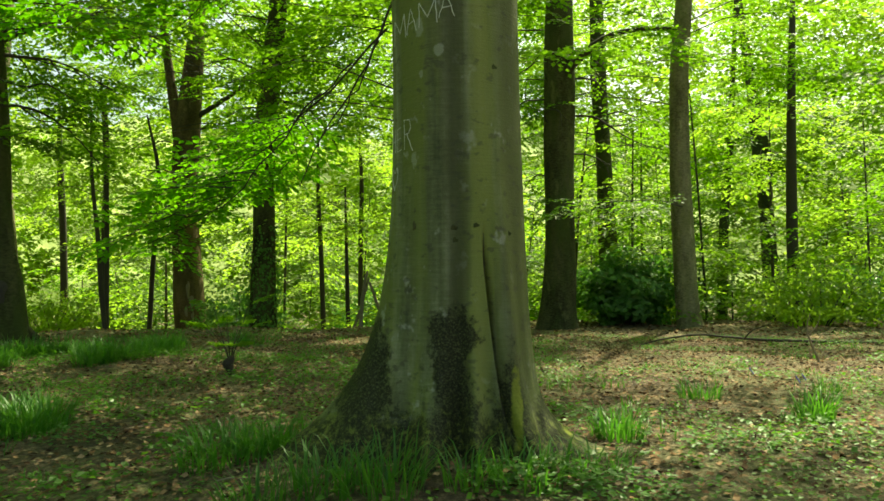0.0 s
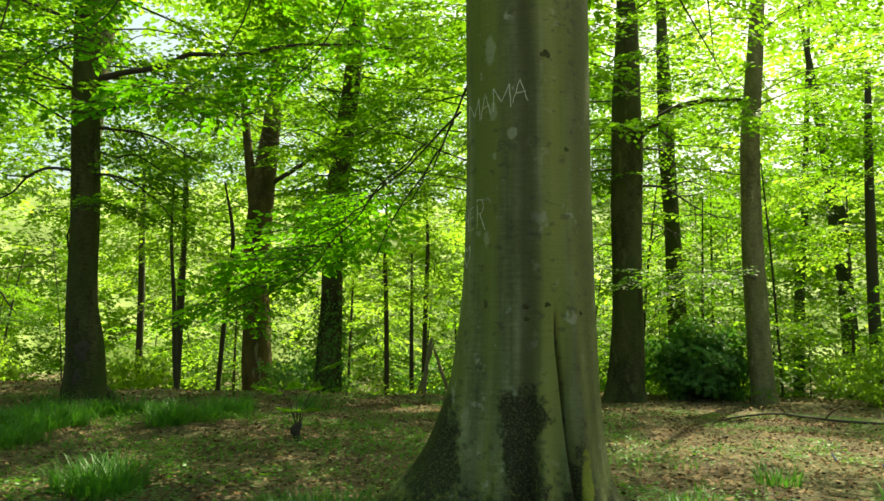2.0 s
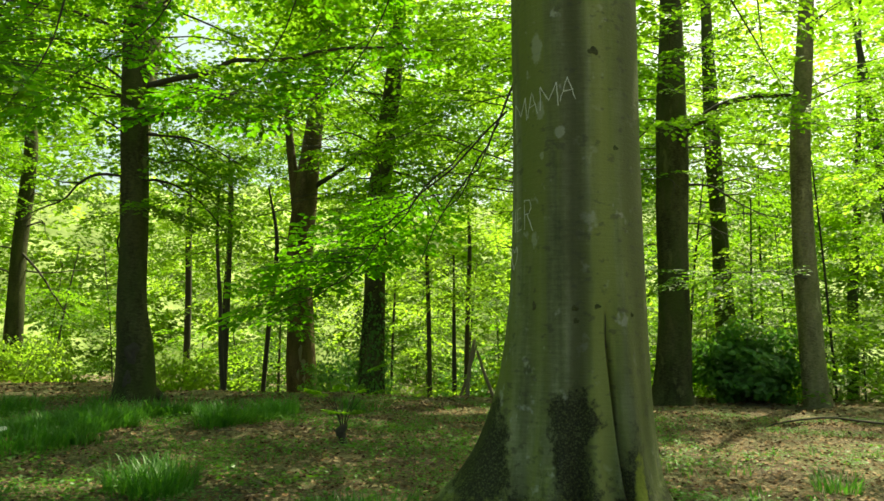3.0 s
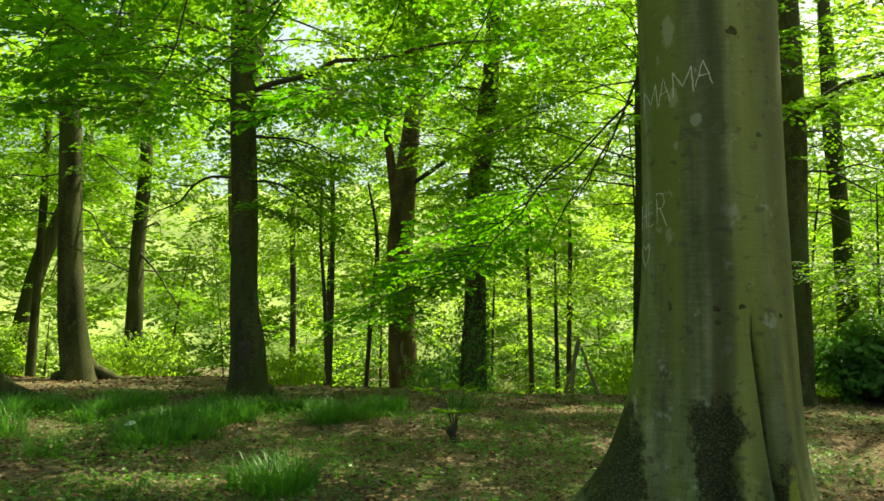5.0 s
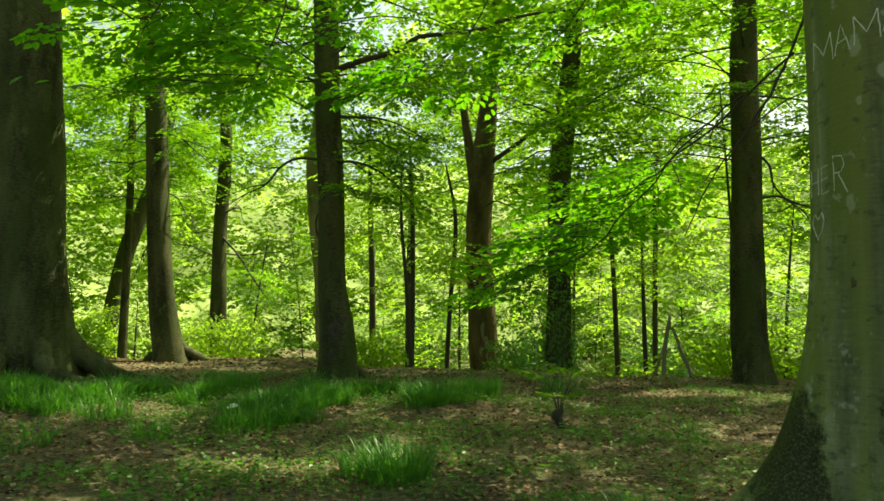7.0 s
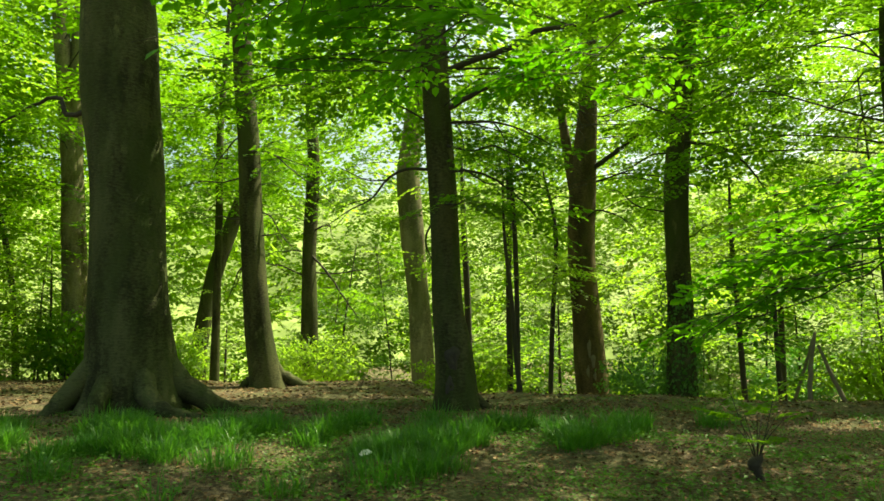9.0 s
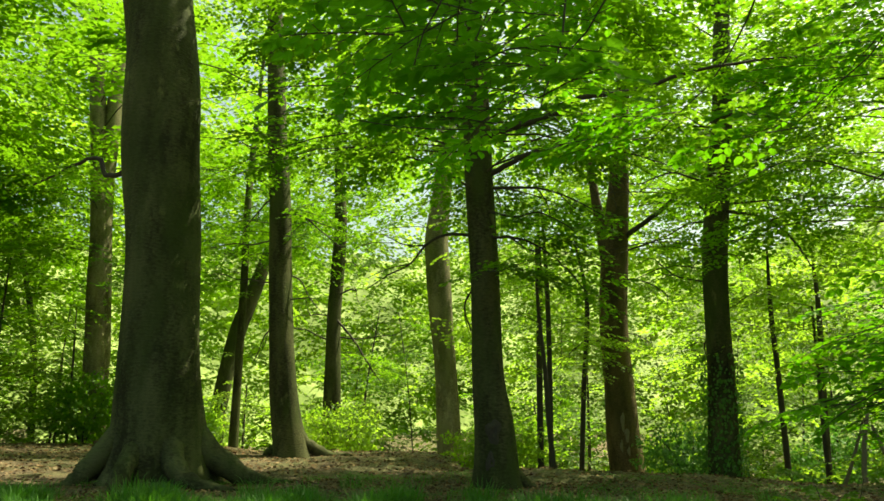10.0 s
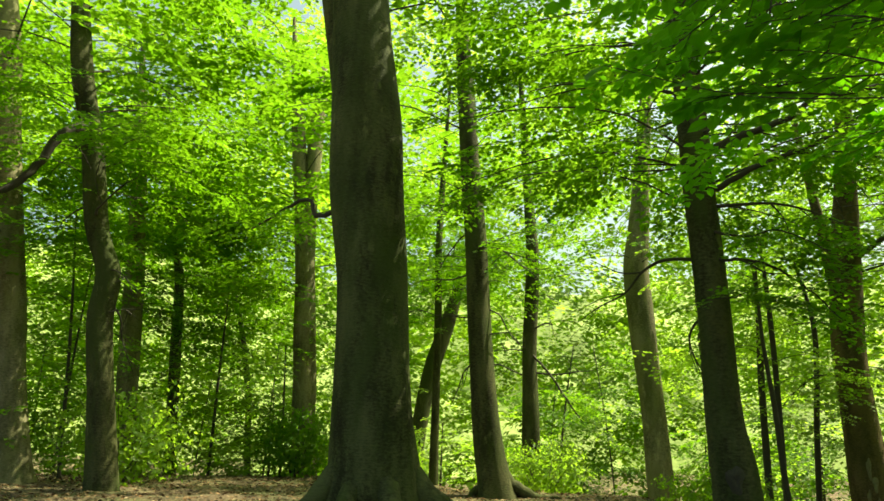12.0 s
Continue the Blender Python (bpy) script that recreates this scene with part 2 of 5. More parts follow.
# ---- geometry helpers ----
class Shape:
    """Gathers vertices and faces and turns them into one mesh."""

    def __init__(self):
        self.v, self.f3, self.f4, self.n = [], [], [], 0

    def add(self, verts, tris=None, quads=None):
        verts = np.asarray(verts, dtype=np.float64).reshape(-1, 3)
        if tris is not None and len(tris):
            self.f3.append(np.asarray(tris, dtype=np.int64) + self.n)
        if quads is not None and len(quads):
            self.f4.append(np.asarray(quads, dtype=np.int64) + self.n)
        self.v.append(verts)
        self.n += len(verts)

    def mesh(self, name, material, smooth=True):
        me = bpy.data.meshes.new(name)
        v = np.concatenate(self.v) if self.v else np.zeros((0, 3))
        t = np.concatenate(self.f3) if self.f3 else np.zeros((0, 3), dtype=np.int64)
        q = np.concatenate(self.f4) if self.f4 else np.zeros((0, 4), dtype=np.int64)
        loops = np.concatenate([t.ravel(), q.ravel()])
        starts = np.concatenate([np.arange(len(t)) * 3, len(t) * 3 + np.arange(len(q)) * 4])
        me.vertices.add(len(v))
        me.vertices.foreach_set("co", v.ravel())
        me.loops.add(len(loops))
        me.loops.foreach_set("vertex_index", loops)
        me.polygons.add(len(starts))
        me.polygons.foreach_set("loop_start", starts)
        me.polygons.foreach_set("use_smooth", np.full(len(starts), smooth))
        me.update(calc_edges=True)
        me.materials.append(material)
        return me


def part(name, shape, material, parent=None, label="", smooth=True):
    ob = new(name, shape.mesh(name, material, smooth))
    if parent is not None:
        ob.parent = parent
        ob.matrix_parent_inverse = Matrix.Translation(-parent.location)
    return tagged(ob, label)


def thing(name, at, label, category, group=""):
    ob = new(name)
    ob.location = at
    ob.empty_display_size = 0.2
    return tagged(ob, label, category, group)


def curve_points(points, n):
    """n points along a smooth line through the given ones (with radius as a fourth number)."""
    p = np.asarray(points, dtype=float)
    if len(p) == 2:
        return p[0] + (p[1] - p[0]) * np.linspace(0, 1, n)[:, None]
    ext = np.vstack([2 * p[0] - p[1], p, 2 * p[-1] - p[-2]])
    u = np.linspace(0, len(p) - 1 - 1e-6, n)
    i, f = u.astype(int), (u % 1)[:, None]
    a, b, c, d = ext[i], ext[i + 1], ext[i + 2], ext[i + 3]
    return 0.5 * (2 * b + (c - a) * f + (2 * a - 5 * b + 4 * c - d) * f ** 2 + (3 * b - a - 3 * c + d) * f ** 3)


def tube(shape, pts, sides=6, cap=True):
    """A round branch along rows of x, y, z, radius."""
    p, r = pts[:, :3], pts[:, 3]
    d = np.gradient(p, axis=0)
    d /= np.linalg.norm(d, axis=1)[:, None] + 1e-9
    ref = np.array([0.0, 0.0, 1.0]) if abs(d[:, 2]).mean() < 0.8 else np.array([1.0, 0.0, 0.0])
    a = np.cross(d, ref)
    a /= np.linalg.norm(a, axis=1)[:, None] + 1e-9
    b = np.cross(d, a)
    th = np.arange(sides) / sides * 2 * np.pi
    ring = p[:, None] + r[:, None, None] * (np.cos(th)[None, :, None] * a[:, None] + np.sin(th)[None, :, None] * b[:, None])
    n = len(p)
    i, j = np.meshgrid(np.arange(n - 1), np.arange(sides), indexing="ij")
    k = (j + 1) % sides
    quads = np.stack([i * sides + j, i * sides + k, (i + 1) * sides + k, (i + 1) * sides + j], -1).reshape(-1, 4)
    verts = ring.reshape(-1, 3)
    tris = None
    if cap:
        verts = np.vstack([verts, p[-1:] + d[-1:] * r[-1]])
        top = (n - 1) * sides
        tris = [(top + s, top + (s + 1) % sides, n * sides) for s in range(sides)]
    shape.add(verts, tris, quads)


ROUND = np.array([(0, 0, 0), (0.25, 0.31, 0.05), (0.66, 0.29, 0.03), (1, 0, -0.1), (0.66, -0.29, 0.03), (0.25, -0.31, 0.05)])
ROUND_Q = np.array([(0, 1, 2, 3), (0, 3, 4, 5)])
KITE = np.array([(0, 0, 0), (0.42, 0.4, 0.04), (1, 0, -0.08), (0.42, -0.4, 0.04)])
KITE_T = np.array([(0, 1, 2), (0, 2, 3)])


def frames(way, up):
    way = way / (np.linalg.norm(way, axis=1)[:, None] + 1e-9)
    side = np.cross(up, way)
    side /= np.linalg.norm(side, axis=1)[:, None] + 1e-9
    return np.stack([way, side, np.cross(way, side)], 1)


def leaves(shape, at, way, up, size, rich=False):
    """Folded leaf blades at the points given."""
    pat, quads, tris = (ROUND, ROUND_Q, None) if rich else (KITE, None, KITE_T)
    fr = frames(way, up)
    v = np.einsum("kc,ncd->nkd", pat, fr) * size[:, None, None] + at[:, None]
    k = len(pat)
    base = (np.arange(len(at)) * k)[:, None, None]
    shape.add(v, None if tris is None else (tris[None] + base).reshape(-1, 3), None if quads is None else (quads[None] + base).reshape(-1, 4))


def spray_template(seed, nodes_n=9, per=6):
    """One flat, slightly drooping beech spray 1 m long: leaf places, directions, normals, sizes; twig lines."""
    g = np.random.default_rng(seed)
    at, way, up, size, lines = [], [], [], [], []
    bend = g.uniform(-0.25, 0.25)

    def spine(u):
        return np.array([u, bend * u * u, -0.16 * u * u])

    lines.append([spine(0), spine(0.35), spine(0.7), spine(1.0)])
    for i in range(nodes_n):
        u = 0.12 + 0.86 * i / (nodes_n - 1)
        s = 1 if i % 2 else -1
        ang = s * g.uniform(0.6, 1.0) + bend * u * 2
        ln = (0.48 - 0.34 * u) * g.uniform(0.75, 1.25)
        d = np.array([math.cos(ang), math.sin(ang), g.uniform(-0.28, 0.1)])
        lines.append([spine(u), spine(u) + d * ln])
        for k in range(per):
            w = (k + 0.7) / per
            q = spine(u) + d * ln * w + np.array([0, 0, -0.05 * w * w])
            side = 1 if k % 2 else -1
            a2 = ang + side * g.uniform(0.5, 1.1) * (0.3 if k == per - 1 else 1)
            at.append(q)
            way.append((math.cos(a2), math.sin(a2), g.uniform(-0.4, 0.08)))
            up.append((g.normal(0, 0.24), g.normal(0, 0.24), 1.0))
            size.append(g.uniform(0.07, 0.11))
    return np.array(at), np.array(way), np.array(up), np.array(size), lines


SPRAYS = [spray_template(k) for k in range(8)]


# gaps in the crowns that let sun down on these spots of the floor: x, y, half widths
SUN_GAPS = ((2.8, 10.9, 1.3, 1.1), (1.6, 5.7, 0.4, 0.25), (4.6, 11.0, 0.8, 0.6), (3.6, 6.2, 0.4, 0.25), (-2.7, 5.4, 0.3, 0.2), (-3.9, 6.9, 0.3, 0.25), (-4.9, 6.3, 0.3, 0.2), (2.9, 17.0, 1.5, 0.5),
            (-1.1, 15.5, 2.0, 0.6), (-15.8, 13.8, 1.0, 0.7), (-19.5, 10.8, 1.4, 0.8), (-18.5, 22.0, 2.4, 2.0), (-23.0, 25.0, 3.0, 2.6), (-13.0, 26.0, 1.8, 1.5), (-28.0, 30.0, 3.5, 2.6),
            (-8.0, 29.0, 2.4, 2.0), (0.0, 30.0, 3.0, 2.4), (4.4, 21.2, 1.0, 0.8), (-17.2, 17.3, 1.0, 1.0), (-8.8, 8.2, 0.7, 0.4), (-12.2, 7.2, 0.7, 0.4))
# stems that stand clear of leaves: foot, way the open side looks, its depth, width, heights
BARE_STEMS = ((-14.0, 11.0, 0.71, -0.70, 6.5, 1.5, 0.0, 9.5), (-9.8, 26.1, 0.3, -0.954, 9.0, 1.1, 4.6, 9.0))


def clear_of_gaps(at, yaw, scale):
    """True for sprays that stand in no crown gap and not before a bare stem."""
    cx, cy, z = at[:, 0] + 0.45 * scale * np.cos(yaw), at[:, 1] + 0.45 * scale * np.sin(yaw), at[:, 2]
    fx, fy, wide = cx - SUN.x / SUN.z * z, cy - SUN.y / SUN.z * z, 0.05 + 0.46 * scale
    ok = np.ones(len(at), dtype=bool)
    for x, y, a, b in SUN_GAPS:
        ok &= (((fx - x) / (a + wide)) ** 2 + ((fy - y) / (b + wide)) ** 2 > 1) | (z < 4.2)
    for x, y, dx, dy, depth, width, z0, z1 in BARE_STEMS:
        u = np.clip((cx - x) * dx + (cy - y) * dy, 0, depth)
        ok &= (np.hypot(cx - x - dx * u, cy - y - dy * u) > width) | (z < z0) | (z > z1)
    return ok


def put_sprays(shape, at, yaw, pitch, scale, rich=False, twigs=None, leaf=1.0):
    """Sprays of leaves at many places; yaw and pitch in radians."""
    open_air = clear_of_gaps(at, yaw, scale)
    at, yaw, pitch, scale = at[open_air], yaw[open_air], pitch[open_air], scale[open_air]
    n = len(at)
    which = rng.integers(0, len(SPRAYS), n)
    roll = rng.normal(0, 0.17, n)
    cy, sy, cp, sp, cr, sr = np.cos(yaw), np.sin(yaw), np.cos(pitch), np.sin(pitch), np.cos(roll), np.sin(roll)
    fx = np.stack([cy * cp, sy * cp, sp], 1)
    fy0 = np.stack([-sy, cy, np.zeros(n)], 1)
    fz0 = np.cross(fx, fy0)
    fy = fy0 * cr[:, None] + fz0 * sr[:, None]
    m = np.stack([fx, fy, np.cross(fx, fy)], 1)
    for k, (a, w, u, s, lines) in enumerate(SPRAYS):
        sel = np.nonzero(which == k)[0]
        if not len(sel):
            continue
        mm, sc = m[sel], scale[sel]
        pa = np.einsum("kc,ncd->nkd", a, mm) * sc[:, None, None] + at[sel][:, None]
        pw = np.einsum("kc,ncd->nkd", w, mm)
        pu = np.einsum("kc,ncd->nkd", u, mm)
        ps = (s[None] * sc[:, None] * leaf).ravel()
        leaves(shape, pa.reshape(-1, 3), pw.reshape(-1, 3), pu.reshape(-1, 3), ps, rich)
        if twigs is not None:
            for mi, si, oi in zip(mm, sc, at[sel]):
                for ln in lines:
                    q = np.array(ln) @ mi * si + oi
                    r = np.linspace(0.006, 0.002, len(q)) if len(q) > 2 else np.linspace(0.003, 0.0015, 2)
                    tube(twigs, np.column_stack([q, r * max(1.0, si * 0.8)]), 3, False)


# ---- the lie of the land ----
def smooth(a, b, v):
    u = np.clip((np.asarray(v, dtype=float) - a) / (b - a), 0, 1)
    return u * u * (3 - 2 * u)


def height(x, y):
    x, y = np.asarray(x, dtype=float), np.asarray(y, dtype=float)
    r = np.hypot(x + 1, y - 1)
    left = smooth(2, -9, x)
    h = 0.02 + 0.12 * smooth(1, 4.5, r) + 0.27 * left * smooth(7, 13, r)
    h = h + 0.13 * np.exp(-((x - 0.1) ** 2 + (y - 5.4) ** 2) / 1.6)
    edge = 17.5 + 5.0 * smooth(-4, 3, x) + 6.5 * smooth(-11.5, -15, x) + 6.0 * smooth(-19, -26, x)
    drop = np.maximum(r - edge, 0)
    h = h - 0.085 * drop ** 1.15 * smooth(0, 5, drop) * smooth(90, 55, r)
    h = h + 0.035 * np.sin(x * 1.7 + 0.6 * y) * np.sin(y * 1.3 - 0.4 * x) + 0.02 * np.sin(3.1 * x + 1) * np.sin(2.7 * y)
    far = smooth(50, 120, r)
    return h * (1 - far) - 1.0 * far


def build_ground():
    s = Shape()
    u = np.linspace(-1, 1, 260)
    g = 34 * u + 400 * np.sign(u) * np.abs(u) ** 9
    gx, gy = np.meshgrid(g - 8, g + 12, indexing="ij")
    n = len(g)
    v = np.stack([gx, gy, height(gx, gy)], -1).reshape(-1, 3)
    i, j = np.meshgrid(np.arange(n - 1), np.arange(n - 1), indexing="ij")
    q = np.stack([i * n + j, (i + 1) * n + j, (i + 1) * n + j + 1, i * n + j + 1], -1).reshape(-1, 4)
    s.add(v, None, q)
    tagged(part("ground", s, SOIL), "brown leaf litter and soil with patches of moss", "ground", kind="structure")


build_ground()


# ---- trees ----
def trunk_shape(spine, flare=0.6, lobes=5, phase=0.0, sides=18, rings=44, lump=0.05):
    """A trunk along rows of x, y, z, radius, with buttress roots at its foot."""
    p = curve_points(spine, rings)
    z0 = p[0, 2]
    th = np.arange(sides) / sides * 2 * np.pi
    up = np.clip(p[:, 2] - z0, 0, None)
    k = np.exp(-up / 0.33)
    base = p[len(p) // 6, 3]
    rad = p[:, 3][:, None] * np.ones(sides)
    rad = rad + flare * base * k[:, None] * (0.35 + 0.65 * (0.5 + 0.5 * np.cos(lobes * th + phase))[None] ** 1.6)
    rad = rad * (1 + lump * np.sin(2 * th[None] + up[:, None] * 0.9 + phase) + lump * 0.6 * np.sin(3 * th[None] - up[:, None] * 1.7))
    v = np.stack([p[:, None, 0] + rad * np.cos(th), p[:, None, 1] + rad * np.sin(th), p[:, None, 2] + 0 * rad], -1)
    s = Shape()
    i, j = np.meshgrid(np.arange(rings - 1), np.arange(sides), indexing="ij")
    jj = (j + 1) % sides
    q = np.stack([i * sides + j, i * sides + jj, (i + 1) * sides + jj, (i + 1) * sides + j], -1).reshape(-1, 4)
    s.add(v, None, q)
    return s


def lengthen(spine, top, r_top=0.05):
    """Carries a trunk on to its top and sinks its foot a little into the soil."""
    sp = [list(map(float, row)) for row in spine]
    ground_z = float(height(sp[0][0], sp[0][1]))
    sp[0][2] = min(sp[0][2], ground_z) - 0.12
    a, b = np.array(sp[-2]), np.array(sp[-1])
    if top > b[2] + 1:
        lean = np.clip((b[:2] - a[:2]) / max(b[2] - a[2], 0.5), -0.12, 0.12)
        for f in (0.35, 0.7, 1.0):
            dz = (top - b[2]) * f
            sp.append([b[0] + lean[0] * dz, b[1] + lean[1] * dz, b[2] + dz, b[3] + (r_top - b[3]) * f])
    return sp


def spine_at(spine, z):
    sp = np.array(spine)
    return np.array([np.interp(z, sp[:, 2], sp[:, c]) for c in range(4)])


def crown_limbs(spine, z0, z1, count, reach, rise=0.15, toward=None, spread=math.pi):
    """Limb lines that leave a trunk between two heights."""
    out = []
    for k in range(count):
        z = z0 + (z1 - z0) * (k + rng.uniform(0, 1)) / count
        p = spine_at(spine, z)
        az = rng.uniform(0, 2 * math.pi) if toward is None else toward + rng.uniform(-spread, spread)
        ln = reach * rng.uniform(0.55, 1.15)
        d = np.array([math.cos(az), math.sin(az), 0])
        side = np.array([-d[1], d[0], 0]) * rng.uniform(-0.25, 0.25) * ln
        r = min(max(0.0045 * ln, 0.012), p[3] * 0.4)
        pts = [(*p[:3], r)]
        for f in (0.3, 0.65, 1.0):
            q = p[:3] + d * ln * f + side * f * f + np.array([0, 0, ln * (rise * f * 2.2 - (rise * 2.2 + 0.08) * f * f + rng.normal(0, 0.02))])
            pts.append((*q, r * (1 - 0.82 * f)))
        out.append(curve_points(pts, 8))
    return out


def dress(limbs, per, scale, start=0.25):
    """Places for sprays along limb lines."""
    at, yaw, pitch, sc = [], [], [], []
    for p in limbs:
        n = max(2, int(per * rng.uniform(0.7, 1.3)))
        for k in range(n):
            f = start + (1 - start) * (k + rng.uniform(0, 1)) / n
            u = f * (len(p) - 1)
            i = min(int(u), len(p) - 2)
            q = p[i] + (p[i + 1] - p[i]) * (u - i)
            d = p[i + 1, :3] - p[i, :3]
            a = math.atan2(d[1], d[0]) + rng.choice((-1, 1)) * rng.uniform(0.15, 1.1)
            at.append(q[:3] + rng.normal(0, 0.12 * scale, 3) * (1, 1, 0.6))
            yaw.append(a)
            pitch.append(rng.normal(-0.06, 0.11))
            sc.append(scale * rng.uniform(0.7, 1.25))
    return np.array(at), np.array(yaw), np.array(pitch), np.array(sc)


def bark_mark(name, at, facing, w, h, depth, mat, ob, label):
    """A low rough boss or scar sitting on the bark; facing is the way it looks."""
    f = np.array([facing[0], facing[1], 0.0])
    f /= np.linalg.norm(f)
    side = np.array([-f[1], f[0], 0.0])
    nu, nv = 7, 18
    v = []
    for i in range(nu):
        k = i / (nu - 1)
        for j in range(nv):
            a = 2 * math.pi * j / nv
            r = (1 - k) * (1 + 0.18 * math.sin(3 * a + w * 90) + 0.1 * math.sin(5 * a))
            lift = depth * (1 - (1 - k) ** 2 - 0.7 * smooth(0.55, 0.95, k)) - 0.25 * depth
            v.append(np.array(at) + side * (w * r * math.cos(a)) + np.array([0, 0, h * r * math.sin(a)]) + f * float(lift))
    i, j = np.meshgrid(np.arange(nu - 1), np.arange(nv), indexing="ij")
    jj = (j + 1) % nv
    s = Shape()
    s.add(np.array(v), None, np.stack([i * nv + j, i * nv + jj, (i + 1) * nv + jj, (i + 1) * nv + j], -1).reshape(-1, 4))
    return part(name, s, mat, ob, label)


def branch_parts(lines, ob, sides=5):
    for c in lines:
        s = Shape()
        tube(s, c, sides)
        part("branch", s, TWIG, ob)


def roots(ob, rows, bark):
    for row in rows:
        c = curve_points(row, 14)
        c[:, 2] = np.maximum(c[:, 2], height(c[:, 0], c[:, 1]) - 0.3 * c[:, 3])
        c[2:-1, :3] += rng.normal(0, 0.02, (11, 3))
        s = Shape()
        tube(s, c, 8)
        part("root", s, bark, ob)


def crooked_branch(ob, spine, z, az, ln):
    """A bare, kinked dead side branch with a few twigs."""
    p = spine_at(spine, z)
    d = np.array([math.cos(az), math.sin(az), rng.uniform(-0.1, 0.45)])
    r = 0.009 + 0.011 * ln
    pts = [(*p[:3], r)]
    q = p[:3] + d * p[3] * 0.8
    s = Shape()
    for k in range(5):
        d = d + rng.normal(0, 0.28, 3) + (0, 0, -0.13)
        d /= np.linalg.norm(d)
        q = q + d * ln / 5
        rr = r * (1 - 0.16 * (k + 1))
        pts.append((*q, rr))
        if k:
            e = d + rng.normal(0, 0.6, 3) + (0, 0, -0.2)
            e /= np.linalg.norm(e)
            t1 = q + e * ln * 0.16
            t2 = t1 + (e + rng.normal(0, 0.4, 3)) * ln * 0.16
            tube(s, curve_points([(*q, rr * 0.7), (*t1, rr * 0.5), (*t2, rr * 0.25)], 6), 4)
    tube(s, curve_points(pts, 20), 6)
    part("dead_branch", s, TWIG, ob)


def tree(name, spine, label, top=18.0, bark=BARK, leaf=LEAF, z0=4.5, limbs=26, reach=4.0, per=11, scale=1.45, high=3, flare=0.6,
         lobes=5, phase=0.0, rich=False, own_limbs=(), forks=(), foot_roots=(), wide=4.5, sides=20, group="", r_top=0.06, dead=0):
    """A woodland tree: trunk, its own named limbs, limbs and a crown of leaf sprays."""
    sp = lengthen(spine, top, r_top)
    foot = (sp[0][0], sp[0][1], float(height(sp[0][0], sp[0][1])))
    ob = thing(name, foot, label, "tree", group)
    part("trunk", trunk_shape(sp, flare, lobes, phase, sides), bark, ob)
    for row in forks:
        s = Shape()
        tube(s, curve_points(row, 12), 10)
        part("fork", s, bark, ob)
    roots(ob, foot_roots, bark)
    for k in range(dead):
        crooked_branch(ob, sp, 3.6 + 4.4 * (k + rng.uniform(0, 1)) / dead, (0.0 if k % 2 else math.pi) + rng.uniform(-0.9, 0.5), rng.uniform(1.2, 2.8))
    lines = []
    for row in own_limbs:
        c = curve_points(row, 22)
        s = Shape()
        c[1:-1, :3] += rng.normal(0, 0.012, (20, 3)) * (c[1:-1, 3:] * 5 + 0.6)
        tube(s, c, 7)
        part("limb", s, TWIG, ob)
        lines.append(c)
    low = crown_limbs(sp, z0, max(z0 + 1.5, min(top - 2, 11.0)), limbs, reach)
    upper = crown_limbs(sp, 10.0, top, high, wide, 0.3) if high else []
    branch_parts(low + upper, ob)
    s = Shape()
    if lines:
        put_sprays(s, *dress(lines, per, scale * 0.8, 0.2), rich)
    put_sprays(s, *dress(low, per * 0.72, scale), rich)
    if upper:
        put_sprays(s, *dress(upper, per * 0.6, scale * 1.9))
    part("crown", s, leaf, ob, smooth=False)
    return ob


W = "in fresh spring leaf"
FORK_E = [(-14.1, 11.0, 6.0, 0.12), (-14.45, 10.7, 7.6, 0.2), (-14.65, 10.5, 9.2, 0.2), (-14.9, 10.2, 11.5, 0.18)]
scarred = tree("beech_tree", [(-8.4, 13.9, 0.44, 0.35), (-8.46, 13.88, 1.5, 0.34), (-8.56, 13.83, 2.4, 0.29), (-8.62, 13.8, 4.3, 0.275), (-8.72, 13.73, 6.6, 0.25), (-8.8, 13.68, 8.6, 0.235)],
     "dark grey beech with a bark scar, " + W, dead=7, z0=5.6, limbs=50, reach=6.0, per=15, scale=1.3, sides=36, phase=0.9, high=14, wide=7.5, group="woodland trees",
     foot_roots=[[(-8.2, 13.9, 0.8, 0.12), (-7.95, 14.05, 0.5, 0.09), (-7.6, 14.25, 0.36, 0.04)]], own_limbs=[[(-8.7, 13.75, 6.75, 0.075), (-7.87, 13.95, 6.99, 0.06), (-7.28, 14.19, 7.19, 0.055), (-6.88, 14.33, 7.47, 0.05), (-5.98, 14.61, 7.52, 0.042), (-4.9, 14.85, 7.8, 0.034), (-3.76, 15.01, 7.83, 0.024), (-2.69, 15.07, 7.71, 0.014)],
                [(-8.65, 13.75, 6.0, 0.063), (-7.6, 13.84, 6.36, 0.043), (-6.92, 14.11, 6.6, 0.037), (-6.24, 14.33, 6.99, 0.022)],
                [(-8.6, 13.7, 4.85, 0.034), (-7.8, 13.76, 4.72, 0.024), (-7.24, 13.99, 4.32, 0.016), (-6.79, 14.15, 3.76, 0.008)],
                [(-8.6, 13.7, 5.35, 0.03), (-7.9, 13.5, 5.1, 0.02), (-7.3, 13.3, 5.05, 0.014), (-6.6, 13.2, 4.6, 0.007)],
                [(-8.6, 13.65, 4.2, 0.026), (-8.1, 13.3, 4.1, 0.016), (-7.5, 13.0, 4.15, 0.009)]])
bark_mark("bark_scar", (-8.32, 13.56, 1.35), (0.42, -0.9), 0.13, 0.24, 0.06, TWIG, scarred, "dark old scar with swollen rim")
bark_mark("bark_scar", (-8.36, 13.53, 0.85), (0.42, -0.9), 0.10, 0.16, 0.04, TWIG, scarred, "dark old scar with swollen rim")
